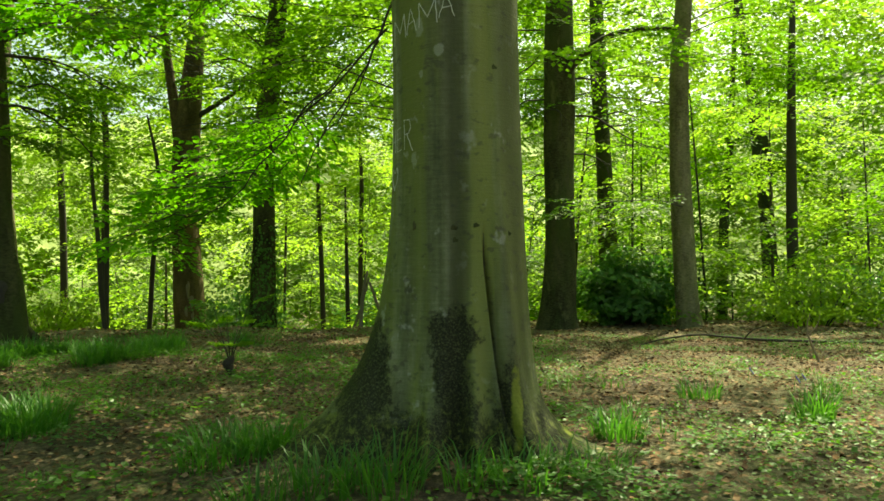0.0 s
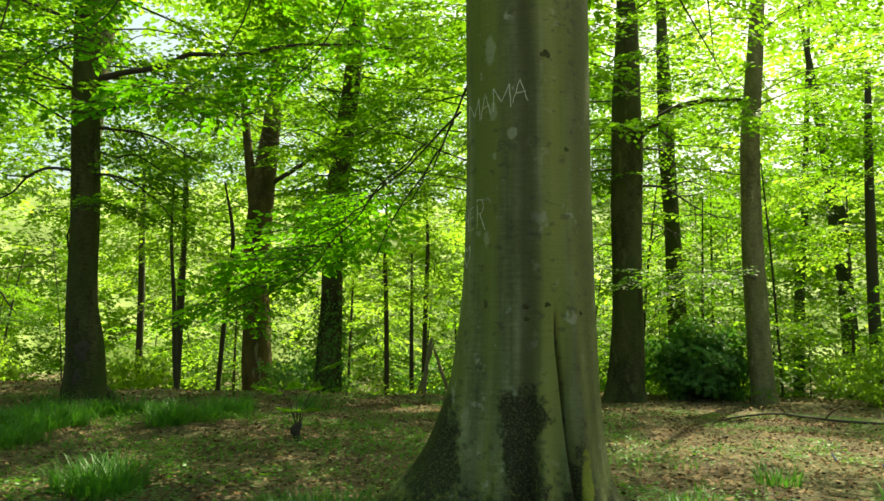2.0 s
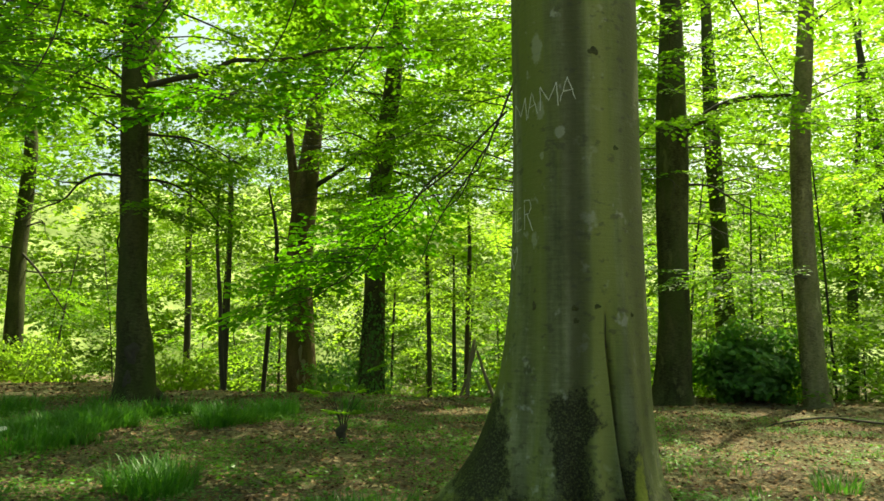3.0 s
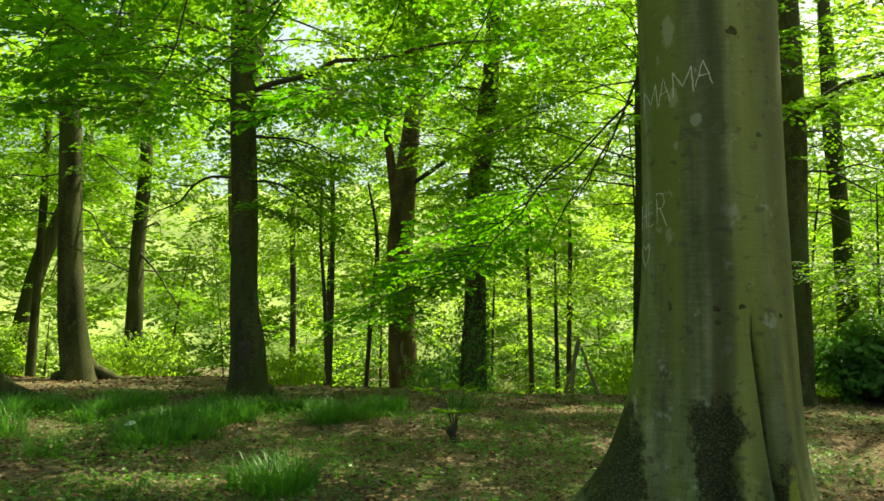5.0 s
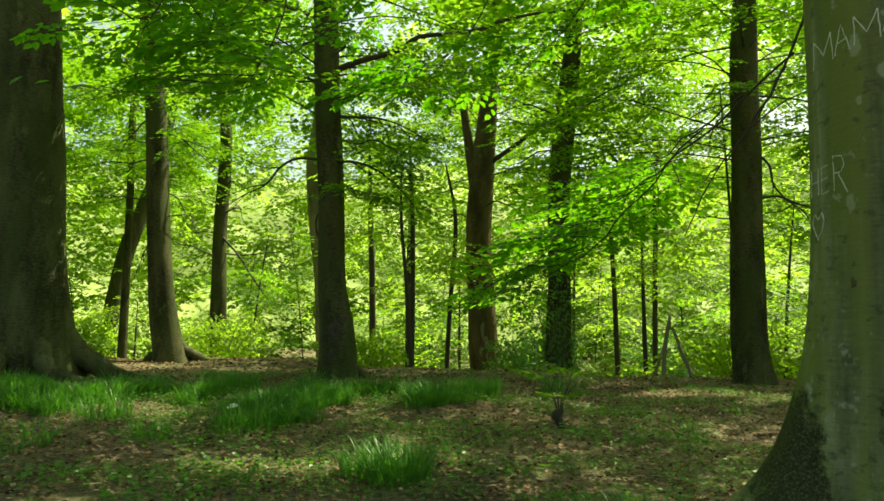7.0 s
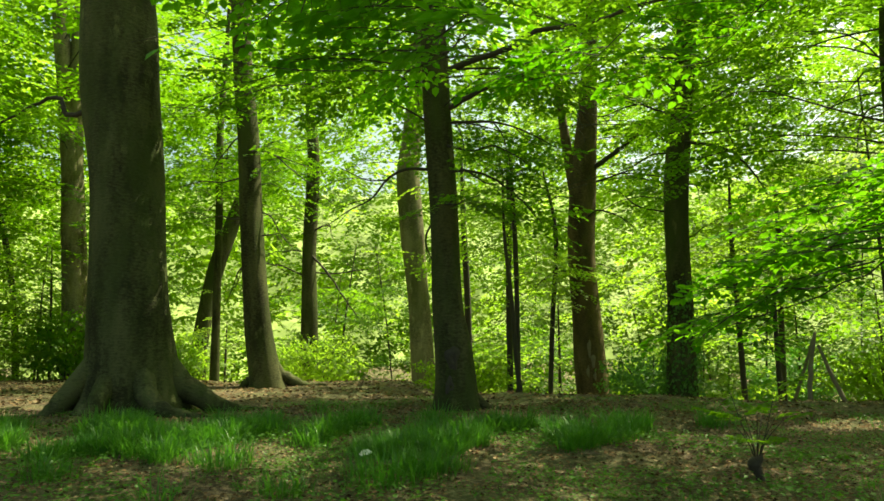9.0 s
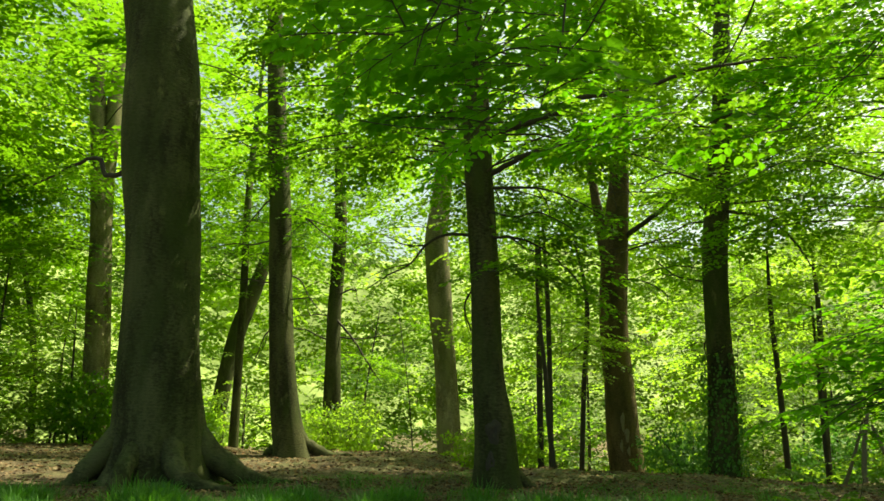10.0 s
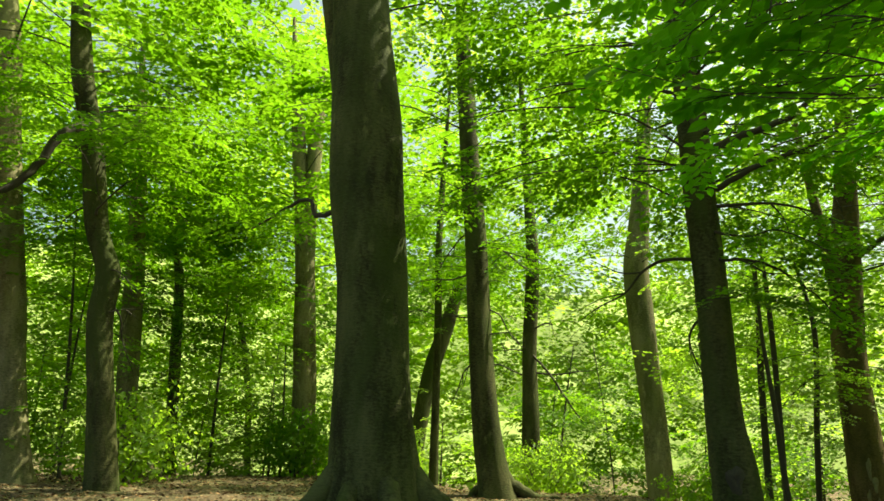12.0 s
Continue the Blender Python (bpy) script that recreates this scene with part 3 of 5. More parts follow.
pale_one = tree("beech_tree", [(-9.43, 26.25, -0.4, 0.56), (-9.62, 26.18, 1.6, 0.5), (-9.74, 26.14, 5.2, 0.47), (-9.49, 26.22, 8.6, 0.37)], "forked reddish-brown beech with a pale bark scar, " + W, dead=7,
     bark=BARK_RED, z0=8.0, limbs=20, high=8, wide=6, flare=0.15, group="woodland trees", forks=[[(-9.75, 26.15, 5.4, 0.22), (-10.05, 26.13, 7.6, 0.19), (-10.26, 26.06, 9.2, 0.15), (-10.6, 26.0, 12.0, 0.1)]],
     own_limbs=[[(-9.5, 26.1, 7.3, 0.098), (-8.12, 26.33, 8.22, 0.079), (-7.57, 26.45, 8.76, 0.05)]])
for dx, z, w, h in ((0.0, 1.35, 0.06, 0.3), (0.12, 0.95, 0.07, 0.22), (-0.06, 0.6, 0.05, 0.18), (0.16, 0.45, 0.05, 0.14)):
    bark_mark("bark_scar", (-9.45 + dx, 25.7 + 0.1 * dx, z), (0.25, -1), w, h, 0.03, DEADWOOD, pale_one, "pale strip where bark is missing")
tree("beech_tree", [(-5.95, 22.38, -0.18, 0.4), (-5.91, 22.39, 2.72, 0.334), (-5.87, 22.4, 5.77, 0.34), (-5.68, 22.43, 7.65, 0.297), (-5.46, 22.46, 9.74, 0.272), (-5.33, 22.48, 11.9, 0.247)],
     "dark straight beech, " + W, dead=7, z0=5.2, limbs=34, reach=5.5, flare=0.2, high=14, wide=6.5, group="woodland trees", own_limbs=[[(-5.7, 22.3, 7.05, 0.05), (-4.52, 21.87, 6.59, 0.04), (-3.89, 21.92, 5.94, 0.028), (-3.55, 21.94, 5.26, 0.014)]])
tree("beech_tree", [(2.44, 20.1, 0.19, 0.44), (2.55, 20.08, 1.37, 0.43), (2.59, 20.08, 2.85, 0.406), (2.65, 20.07, 5.85, 0.4), (2.71, 20.06, 8.43, 0.366)], "dark upright beech with flared foot, " + W, dead=7,
     z0=6.5, limbs=22, phase=2.0, high=12, wide=7.0, group="woodland trees", own_limbs=[[(2.75, 19.9, 6.8, 0.122), (3.59, 19.42, 7.5, 0.092), (4.43, 19.25, 7.76, 0.069), (5.49, 18.99, 7.66, 0.046)]])
tree("beech_tree", [(4.76, 24.8, -0.2, 0.32), (4.72, 24.81, 2.08, 0.3), (4.66, 24.82, 5.03, 0.265), (4.57, 24.83, 7.83, 0.252), (4.55, 24.84, 10.29, 0.219)], "slender dark beech behind a shrub, " + W, dead=7,
     z0=6.0, limbs=20, flare=0.2, group="woodland trees")
tree("beech_tree", [(6.0, 20.4, 0.14, 0.32), (5.91, 20.42, 1.61, 0.283), (5.88, 20.43, 4.32, 0.27), (5.91, 20.43, 6.61, 0.26), (6.08, 20.38, 8.59, 0.217)], "pale brown rough-barked tree, " + W,
     bark=BARK_PALE_LIT, z0=6.0, limbs=18, flare=0.25, high=11, wide=6.5, group="woodland trees", own_limbs=[[(5.85, 20.2, 3.3, 0.018), (4.9, 19.2, 3.38, 0.013), (3.6, 18.7, 3.3, 0.009), (2.1, 18.5, 3.1, 0.004)]])
tree("beech_tree", [(-0.64, 20.06, 0.1, 0.42), (-0.74, 20.07, 1.25, 0.4), (-0.74, 20.07, 3.16, 0.41), (-0.67, 20.07, 5.11, 0.362), (-0.67, 20.07, 7.1, 0.326), (-0.62, 20.06, 8.72, 0.304)],
     "dark beech at the bank edge, " + W, dead=7, z0=5.4, limbs=34, reach=6.0, phase=1.0, high=12, wide=7.0, group="woodland trees")
tree("beech_tree", [(-13.82, 11.26, 0.37, 0.84), (-13.86, 11.22, 1.43, 0.8), (-13.89, 11.18, 2.35, 0.75), (-13.97, 11.09, 4.47, 0.675), (-14.09, 10.94, 6.67, 0.68), (-14.19, 10.81, 8.73, 0.66)],
     "massive dark old beech with spreading roots, " + W,
     foot_roots=[
         [(-13.5, 11.45, 1.5, 0.24), (-13.0, 11.8, 0.85, 0.24), (-12.55, 12.05, 0.52, 0.18), (-12.1, 12.3, 0.4, 0.11), (-11.7, 12.4, 0.3, 0.04)],
         [(-13.4, 11.0, 1.3, 0.22), (-12.95, 10.85, 0.75, 0.2), (-12.5, 10.85, 0.48, 0.14), (-12.0, 11.05, 0.38, 0.09), (-11.6, 11.35, 0.28, 0.03)],
         [(-13.7, 10.75, 1.2, 0.2), (-13.5, 10.3, 0.7, 0.18), (-13.25, 9.95, 0.42, 0.12), (-12.9, 9.7, 0.28, 0.04)],
         [(-14.15, 10.7, 1.3, 0.22), (-14.35, 10.3, 0.72, 0.2), (-14.5, 10.05, 0.42, 0.14), (-14.7, 9.85, 0.26, 0.05)],
         [(-14.4, 11.1, 1.3, 0.22), (-14.8, 10.95, 0.72, 0.2), (-15.15, 10.85, 0.42, 0.13), (-15.45, 10.8, 0.26, 0.05)]],
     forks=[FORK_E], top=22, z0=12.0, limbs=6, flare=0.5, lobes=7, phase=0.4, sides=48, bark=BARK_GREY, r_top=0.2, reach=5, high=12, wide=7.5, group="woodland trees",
     own_limbs=[[(-14.3, 10.9, 6.4, 0.07), (-15.2, 10.7, 6.1, 0.05), (-15.6, 10.6, 6.5, 0.04), (-16.8, 10.2, 6.0, 0.02)]])
tree("beech_tree", [(-16.62, 18.3, 0.44, 0.46), (-16.84, 18.12, 1.92, 0.4), (-17.01, 17.97, 4.32, 0.349), (-17.11, 17.88, 6.8, 0.305), (-17.27, 17.74, 9.37, 0.297), (-17.4, 17.62, 11.84, 0.272)],
     "beech with sunlit side and long surface root, " + W, dead=7, z0=6.0, limbs=24, high=7, wide=6.0, flare=0.5, lobes=4, phase=0.5, foot_roots=[[(-16.8, 18.15, 1.6, 0.2), (-16.5, 18.38, 0.95, 0.2), (-16.15, 18.6, 0.58, 0.17), (-15.7, 18.85, 0.42, 0.11), (-15.2, 19.1, 0.33, 0.05)], [(-16.9, 18.1, 0.7, 0.15), (-17.2, 17.8, 0.4, 0.06)]], group="woodland trees")
tree("beech_tree", [(-20.56, 25.39, -0.3, 0.34), (-20.63, 25.34, 2.66, 0.338), (-20.65, 25.33, 5.33, 0.272), (-20.55, 25.4, 8.78, 0.254), (-20.62, 25.35, 10.19, 0.234)], "dark knotted trunk with one drooping limb, " + W, dead=7,
     z0=7.0, limbs=20, flare=0.1, group="woodland trees", own_limbs=[[(-20.5, 25.2, 5.1, 0.05), (-19.8, 25.5, 4.25, 0.042), (-19.24, 25.73, 3.31, 0.034), (-18.78, 26.05, 2.56, 0.015)]])
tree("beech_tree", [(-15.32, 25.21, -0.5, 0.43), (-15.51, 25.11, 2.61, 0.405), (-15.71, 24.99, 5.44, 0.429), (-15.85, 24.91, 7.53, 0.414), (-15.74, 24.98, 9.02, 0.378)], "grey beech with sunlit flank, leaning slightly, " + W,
     bark=BARK_PALE_LIT, z0=7.5, limbs=20, flare=0.1, group="woodland trees")
tree("beech_tree", [(-29.51, 28.15, -0.6, 0.38), (-29.34, 28.33, 2.31, 0.399), (-28.97, 28.69, 5.03, 0.4), (-28.47, 29.17, 7.29, 0.374), (-27.95, 29.65, 9.61, 0.291)], "leaning dark tree on the slope, " + W,
     top=15, z0=8.0, limbs=14, flare=0.1, reach=5, scale=2.0, rich=False, high=2, group="woodland trees")
tree("beech_tree", [(-24.71, 24.46, -0.5, 0.2), (-24.7, 24.47, 3.13, 0.168), (-24.7, 24.48, 6.62, 0.146), (-24.73, 24.45, 10.25, 0.149), (-24.62, 24.55, 13.77, 0.103)], "tall thin young beech, " + W,
     z0=6.0, limbs=20, flare=0.1, group="woodland trees")
tree("beech_tree", [(-28.04, 20.69, 0.0, 0.48), (-28.18, 20.51, 3.01, 0.456), (-28.34, 20.29, 7.39, 0.366), (-28.52, 20.03, 10.79, 0.324), (-28.84, 19.58, 15.93, 0.263)], "twin-stemmed tall beech, " + W,
     top=20, high=18, wide=6, z0=6.0, limbs=24, flare=0.1, reach=5, scale=1.8, rich=False, group="woodland trees", bark=BARK_PALE_LIT, forks=[[(-28.05, 20.6, -0.2, 0.25), (-28.0, 20.7, 3.2, 0.25), (-28.33, 20.3, 9.67, 0.297), (-28.3, 20.3, 13.9, 0.33), (-28.2, 20.4, 17.5, 0.25)]])
tree("beech_tree", [(-22.75, 10.47, 0.22, 0.41), (-22.88, 10.18, 2.72, 0.347), (-22.97, 9.93, 4.6, 0.318), (-22.88, 9.95, 5.8, 0.3), (-23.12, 9.59, 7.04, 0.292), (-23.3, 9.22, 9.34, 0.301), (-23.5, 8.76, 11.4, 0.29)], "crooked dark beech with a heavy side limb, " + W, dead=7,
     z0=8.0, limbs=26, high=17, wide=7, flare=0.2, group="woodland trees", own_limbs=[[(-23.2, 9.2, 9.75, 0.181), (-23.04, 8.37, 9.15, 0.131), (-23.2, 7.9, 8.13, 0.104), (-23.35, 7.4, 7.5, 0.096), (-23.54, 6.65, 7.14, 0.063)]])
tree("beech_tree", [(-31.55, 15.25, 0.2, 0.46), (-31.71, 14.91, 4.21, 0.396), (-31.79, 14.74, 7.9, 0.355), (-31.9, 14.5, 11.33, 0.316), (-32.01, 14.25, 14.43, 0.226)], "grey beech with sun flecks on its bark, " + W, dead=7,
     bark=BARK_PALE_LIT, z0=6.0, limbs=22, flare=0.2, scale=1.8, high=17, wide=6, rich=False, group="woodland trees")
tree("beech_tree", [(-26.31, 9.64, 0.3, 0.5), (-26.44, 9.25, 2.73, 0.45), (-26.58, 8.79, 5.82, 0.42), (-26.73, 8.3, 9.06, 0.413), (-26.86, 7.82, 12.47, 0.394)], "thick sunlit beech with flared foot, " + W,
     bark=BARK_PALE_LIT, high=15, wide=7, z0=6.0, limbs=22, scale=1.7, rich=False, group="woodland trees")
tree("beech_tree", [(-35.24, 19.01, 0.0, 0.29), (-35.39, 18.74, 4.7, 0.244), (-35.48, 18.56, 8.55, 0.22), (-35.63, 18.28, 10.12, 0.166)], "dark medium beech far in the wood, " + W,
     high=14, wide=6, z0=5.0, limbs=20, flare=0.1, scale=1.9, rich=False, group="woodland trees")
tree("beech_tree", [(12.02, 36.33, -1.5, 0.24), (12.34, 36.22, 4.47, 0.229), (12.6, 36.13, 6.6, 0.173), (12.73, 36.09, 8.48, 0.145)], "thin bent tree on the far slope, " + W, z0=5.0, limbs=14, scale=2.0, rich=False, high=2, group="woodland trees", flare=0.1)
tree("beech_tree", [(14.24, 35.52, -1.5, 0.38), (14.07, 35.59, 4.37, 0.343), (13.97, 35.63, 7.02, 0.4), (13.77, 35.71, 9.17, 0.291)], "stout crooked tree on the far slope, " + W, z0=6.0, limbs=14, scale=2.0, rich=False, high=2, group="woodland trees", flare=0.1)


# ---- the old beech in front ----
AX, AY, FOOT = 0.12, 5.45, 0.26


def old_radius(th, z):
    """Radius of the old beech at angle th (0 faces the path, positive to its right) and height z above the foot."""
    th, z = np.asarray(th, dtype=float), np.asarray(z, dtype=float)
    r = 0.435 + 0.01 * np.exp(-((z - 3.6) / 0.8) ** 2) - 0.012 * np.clip(z - 4, 0, 20)
    r = r + 0.66 * np.exp(-z / 0.6) * np.exp(-((th + 1.5) / 0.62) ** 2)
    r = r + (0.26 * np.exp(-z / 0.16) + 0.05 * np.exp(-z / 0.6)) * np.exp(-((th - 1.35) / 0.5) ** 2)
    r = r + (0.16 * np.exp(-z / 0.2) + 0.07 * np.exp(-z / 0.7)) * (0.45 + np.exp(-((th + 0.45) / 0.22) ** 2) + 0.8 * np.exp(-((th - 0.55) / 0.16) ** 2) + 0.6 * np.exp(-((th - 0.1) / 0.12) ** 2))
    r = r + 0.2 * np.exp(-np.clip(z, -0.2, 9) / 0.3) * smooth(1.9, 2.4, np.abs(th))
    seam = 0.36 + 0.05 * np.sin(z * 3.0) + 0.2 * np.exp(-np.clip(z, 0, 9) / 0.35)
    dt = th - seam
    r = r - 0.075 * np.exp(-(dt / 0.028) ** 2) * smooth(1.5, 1.0, z) + 0.035 * np.exp(-((dt - 0.22) / 0.2) ** 2) * smooth(2.6, 0.9, z)
    r = r - 0.02 * np.exp(-((th + 0.05) / 0.16) ** 2) * smooth(0.2, 1.2, z) + 0.008 * np.sin(3 * th + 0.7 * z) + 0.004 * np.sin(5 * th - 1.1 * z) + 0.075 * np.exp(-z / 0.3) * np.sin(9 * th + 2.0 * np.sin(3 * th)) + 0.02 * np.exp(-z / 0.5) * np.sin(19 * th + 3.0 * np.sin(2 * th + z * 2)) * np.sin(6 * z + 4 * th)
    return r


def old_point(th, z, lift=0.0):
    r = old_radius(th, z) + lift
    return np.stack([AX + r * np.sin(th) - 0.012 * (z - 1.5), AY - r * np.cos(th), FOOT + z], -1)


def old_beech():
    ob = thing("beech_tree", (AX, AY, FOOT), "huge smooth grey-green beech trunk with mossy foot and carved letters", "tree", "woodland trees")
    s = Shape()
    nz = 150
    th = np.concatenate([np.linspace(-math.pi, -1.7, 24, endpoint=False), np.linspace(-1.7, 0.2, 90, endpoint=False), np.linspace(0.2, 0.75, 70, endpoint=False), np.linspace(0.75, 1.7, 40, endpoint=False), np.linspace(1.7, math.pi, 24, endpoint=False)])
    nt = len(th)
    zz = np.concatenate([np.linspace(-0.2, 1.8, 90), np.linspace(1.85, 15, nz - 90)])
    tt, zg = np.meshgrid(th, zz)
    v = old_point(tt, zg)
    i, j = np.meshgrid(np.arange(nz - 1), np.arange(nt), indexing="ij")
    jj = (j + 1) % nt
    s.add(v, None, np.stack([i * nt + j, i * nt + jj, (i + 1) * nt + jj, (i + 1) * nt + j], -1).reshape(-1, 4))
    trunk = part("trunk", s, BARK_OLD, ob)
    trunk.location = ob.location
    trunk.data.transform(Matrix.Translation(-Vector((AX, AY, FOOT))))
    trunk.matrix_parent_inverse = Matrix.Translation(-ob.location)

    # letters scratched into the bark, as strokes in a unit box
    glyphs = {"M": [[(0, 0), (0.05, 1), (0.5, 0.3), (0.95, 1), (1, 0)]], "A": [[(0, 0), (0.5, 1), (1, 0)], [(0.2, 0.4), (0.85, 0.45)]],
              "R": [[(0.1, 0), (0.1, 1), (0.7, 0.95), (0.8, 0.7), (0.6, 0.52), (0.1, 0.5)], [(0.4, 0.5), (0.95, -0.1)]],
              "E": [[(0.8, 1), (0.1, 0.95), (0.1, 0.0), (0.9, 0.05)], [(0.1, 0.5), (0.7, 0.55)]], "H": [[(0.1, 0), (0.1, 1)], [(0.9, 0), (0.85, 1)], [(0.1, 0.5), (0.9, 0.5)]],
              "heart": [[(0.5, 0), (0.05, 0.6), (0.2, 0.95), (0.5, 0.75), (0.8, 0.95), (0.95, 0.6), (0.5, 0)]]}

    def carve(ch, x0, z0, w, h, slope=0.0, turn=0.0):
        s2 = Shape()
        for stroke in glyphs[ch]:
            c = curve_points([(x0 + a * w, z0 + b * h + slope * a * w, 0, 0) for a, b in stroke], 6 * len(stroke)) if ch == "heart" else np.concatenate(
                [np.linspace((x0 + a[0] * w, z0 + a[1] * h + slope * a[0] * w, 0, 0), (x0 + b[0] * w, z0 + b[1] * h + slope * b[0] * w, 0, 0), 6) for a, b in zip(stroke, stroke[1:])])
            th2 = np.arcsin(np.clip((c[:, 0] + rng.normal(0, 0.0015, len(c))) / 0.43, -0.97, 0.97)) - turn
            p = old_point(th2, c[:, 1] - FOOT, -0.001)
            keep = np.r_[True, np.linalg.norm(np.diff(p, axis=0), axis=1) > 1e-4]
            tube(s2, np.column_stack([p, rng.uniform(0.003, 0.0055, len(p))])[keep], 4)
        part("carved_letter", s2, SCRATCH, ob, "pale letter scratched into the bark")

    for ch, x0, z0, w in (("M", -0.40, 2.98, 0.09), ("A", -0.30, 3.0, 0.08), ("M", -0.2, 3.02, 0.12), ("A", -0.07, 3.06, 0.1)):
        carve(ch, x0, z0, w, 0.16, 0.12, 0.07)
    for ch, x0, z0, w, h in (("H", -0.41, 2.24, 0.05, 0.16), ("E", -0.355, 2.24, 0.05, 0.16), ("R", -0.29, 2.24, 0.085, 0.2), ("heart", -0.4, 1.98, 0.06, 0.16)):
        carve(ch, x0, z0, w, h, 0.0, 0.26)

    for x0, z0, w, h in ((0.1, 1.71, 0.025, 0.016), (-0.05, 1.7, 0.028, 0.022), (-0.3, 1.72, 0.02, 0.035), (-0.04, 1.62, 0.024, 0.02), (0.3, 1.66, 0.022, 0.018), (0.25, 2.75, 0.025, 0.018), (0.12, 3.4, 0.04, 0.03)):
        th0 = math.asin(max(-0.95, min(0.95, x0 / 0.44)))
        bark_mark("bark_knot", old_point(th0, z0 - FOOT), (math.sin(th0), -math.cos(th0)), w, h, 0.008, BARK, ob, "small dark knot in the bark")

    zc = np.linspace(1.4, 0.25, 26)
    pc = old_point(0.36 + 0.05 * np.sin(zc * 3.0) + 0.2 * np.exp(-zc / 0.35) + rng.normal(0, 0.004, 26), zc, 0.002)
    s = Shape()
    tube(s, np.column_stack([pc, np.interp(zc, [0.25, 0.9, 1.4], [0.007, 0.009, 0.002])]), 6)
    part("bark_crack", s, TWIG, ob, "long dark seam in the bark")

    # thin hanging branch beside the trunk, low sprays and the overhanging boughs
    boughs = [[(-0.3, 5.5, 3.7, 0.012), (-0.36, 5.5, 3.3, 0.01), (-0.56, 5.62, 2.9, 0.008), (-0.85, 5.75, 2.55, 0.006), (-1.1, 5.85, 2.1, 0.004)],
              [(-0.45, 5.55, 3.1, 0.007), (-0.75, 5.9, 2.7, 0.005), (-1.0, 6.1, 2.5, 0.003)],
              [(-0.4, 5.6, 3.2, 0.009), (-1.2, 6.4, 2.75, 0.007), (-1.8, 6.9, 2.5, 0.005), (-2.5, 7.3, 2.2, 0.003)],
              [(-0.3, 5.5, 9.4, 0.03), (-2.6, 5.6, 8.0, 0.022), (-4.0, 5.5, 6.2, 0.014), (-4.35, 5.2, 4.5, 0.008), (-4.5, 5.0, 3.6, 0.003)],
              [(-0.3, 5.6, 9.0, 0.03), (-2.5, 6.0, 7.8, 0.022), (-3.9, 5.8, 5.8, 0.013), (-4.1, 5.4, 3.9, 0.007), (-4.15, 5.0, 3.2, 0.003)],
              [(-1.0, 6.2, 2.9, 0.007), (-1.6, 6.6, 2.4, 0.006), (-2.1, 6.8, 2.0, 0.005), (-2.9, 7.2, 1.75, 0.003)],
              [(-0.7, 5.9, 3.05, 0.007), (-1.3, 7.0, 2.95, 0.006), (-1.9, 7.7, 2.8, 0.005), (-2.6, 8.4, 2.6, 0.003)],
              [(-0.3, 5.6, 9.2, 0.03), (-2.4, 6.4, 8.0, 0.022), (-4.2, 6.6, 6.4, 0.014), (-4.8, 6.3, 5.0, 0.008), (-5.1, 6.0, 4.2, 0.003)],
              [(-0.3, 5.7, 9.6, 0.03), (-2.2, 7.0, 8.4, 0.022), (-3.8, 7.8, 6.6, 0.014), (-4.8, 7.9, 5.2, 0.008), (-5.8, 7.6, 4.4, 0.003)],
              [(-0.3, 5.7, 9.3, 0.03), (-1.8, 7.2, 8.0, 0.022), (-2.9, 8.2, 6.2, 0.013), (-3.6, 8.6, 5.0, 0.007), (-4.4, 8.6, 4.3, 0.003)],
              [(-0.2, 5.7, 9.0, 0.03), (-1.0, 7.0, 7.6, 0.02), (-1.7, 7.8, 5.8, 0.012), (-2.3, 8.2, 4.8, 0.007), (-3.1, 8.2, 4.1, 0.003)],
              [(-0.3, 5.4, 9.3, 0.03), (-2.6, 5.2, 7.6, 0.02), (-3.9, 4.8, 5.6, 0.012), (-4.25, 4.45, 4.0, 0.007), (-4.35, 4.15, 3.25, 0.003)]]
    lines = []
    for row in boughs:
        c = curve_points(row, 16)
        c[1:-1, :3] += rng.normal(0, 0.012, (14, 3))
        s = Shape()
        tube(s, c, 6)
        part("limb", s, TWIG, ob)
        lines.append(c)
    s, tw = Shape(), Shape()
    for k in (2, 5, 6):
        put_sprays(s, *dress([lines[k]], 16, 0.75, 0.3), True, tw, 1.1)
    for k in (3, 4, 7, 8, 9, 10):
        put_sprays(s, *dress([lines[k]], 17, 0.85, 0.5), True, tw, 1.15)
    put_sprays(s, *dress([lines[11]], 13, 0.7, 0.62), True, tw, 1.2)
    tip = curve_points([(-4.15, 5.0, 3.2, 0.003), (-4.45, 4.2, 3.0, 0.0025), (-4.66, 3.6, 2.94, 0.0015)], 9)
    tube(tw, tip, 4)
    leaves(s, tip[3:, :3], np.array([(-0.9, -0.5, -0.3), (0.5, -0.9, -0.4), (-0.9, -0.3, -0.2), (0.7, -0.6, -0.5), (-0.8, -0.6, -0.2), (-0.3, -0.9, -0.8)]),
           np.array([(0.1, -0.5, 1), (0.2, -0.6, 1), (0, -0.4, 1), (0.1, -0.7, 1), (0, -0.3, 1), (-0.2, -1.2, 0.7)]), np.array([0.09, 0.095, 0.1, 0.085, 0.09, 0.1]), True)
    part("leaf_sprays", s, LEAF_NEAR, ob, smooth=False)
    tagged(part("fine_twig", tw, TWIG, ob), kind="stuff")
    spine = [(AX, AY, 0.3, 0.42), (AX - 0.05, AY, 8, 0.4), (AX - 0.1, AY, 15, 0.3)]
    up = crown_limbs(spine, 8.5, 14.5, 16, 8.5, 0.3) + crown_limbs(spine, 9.5, 14.0, 11, 8.5, 0.25, toward=radians(128), spread=0.8)
    branch_parts(up, ob)
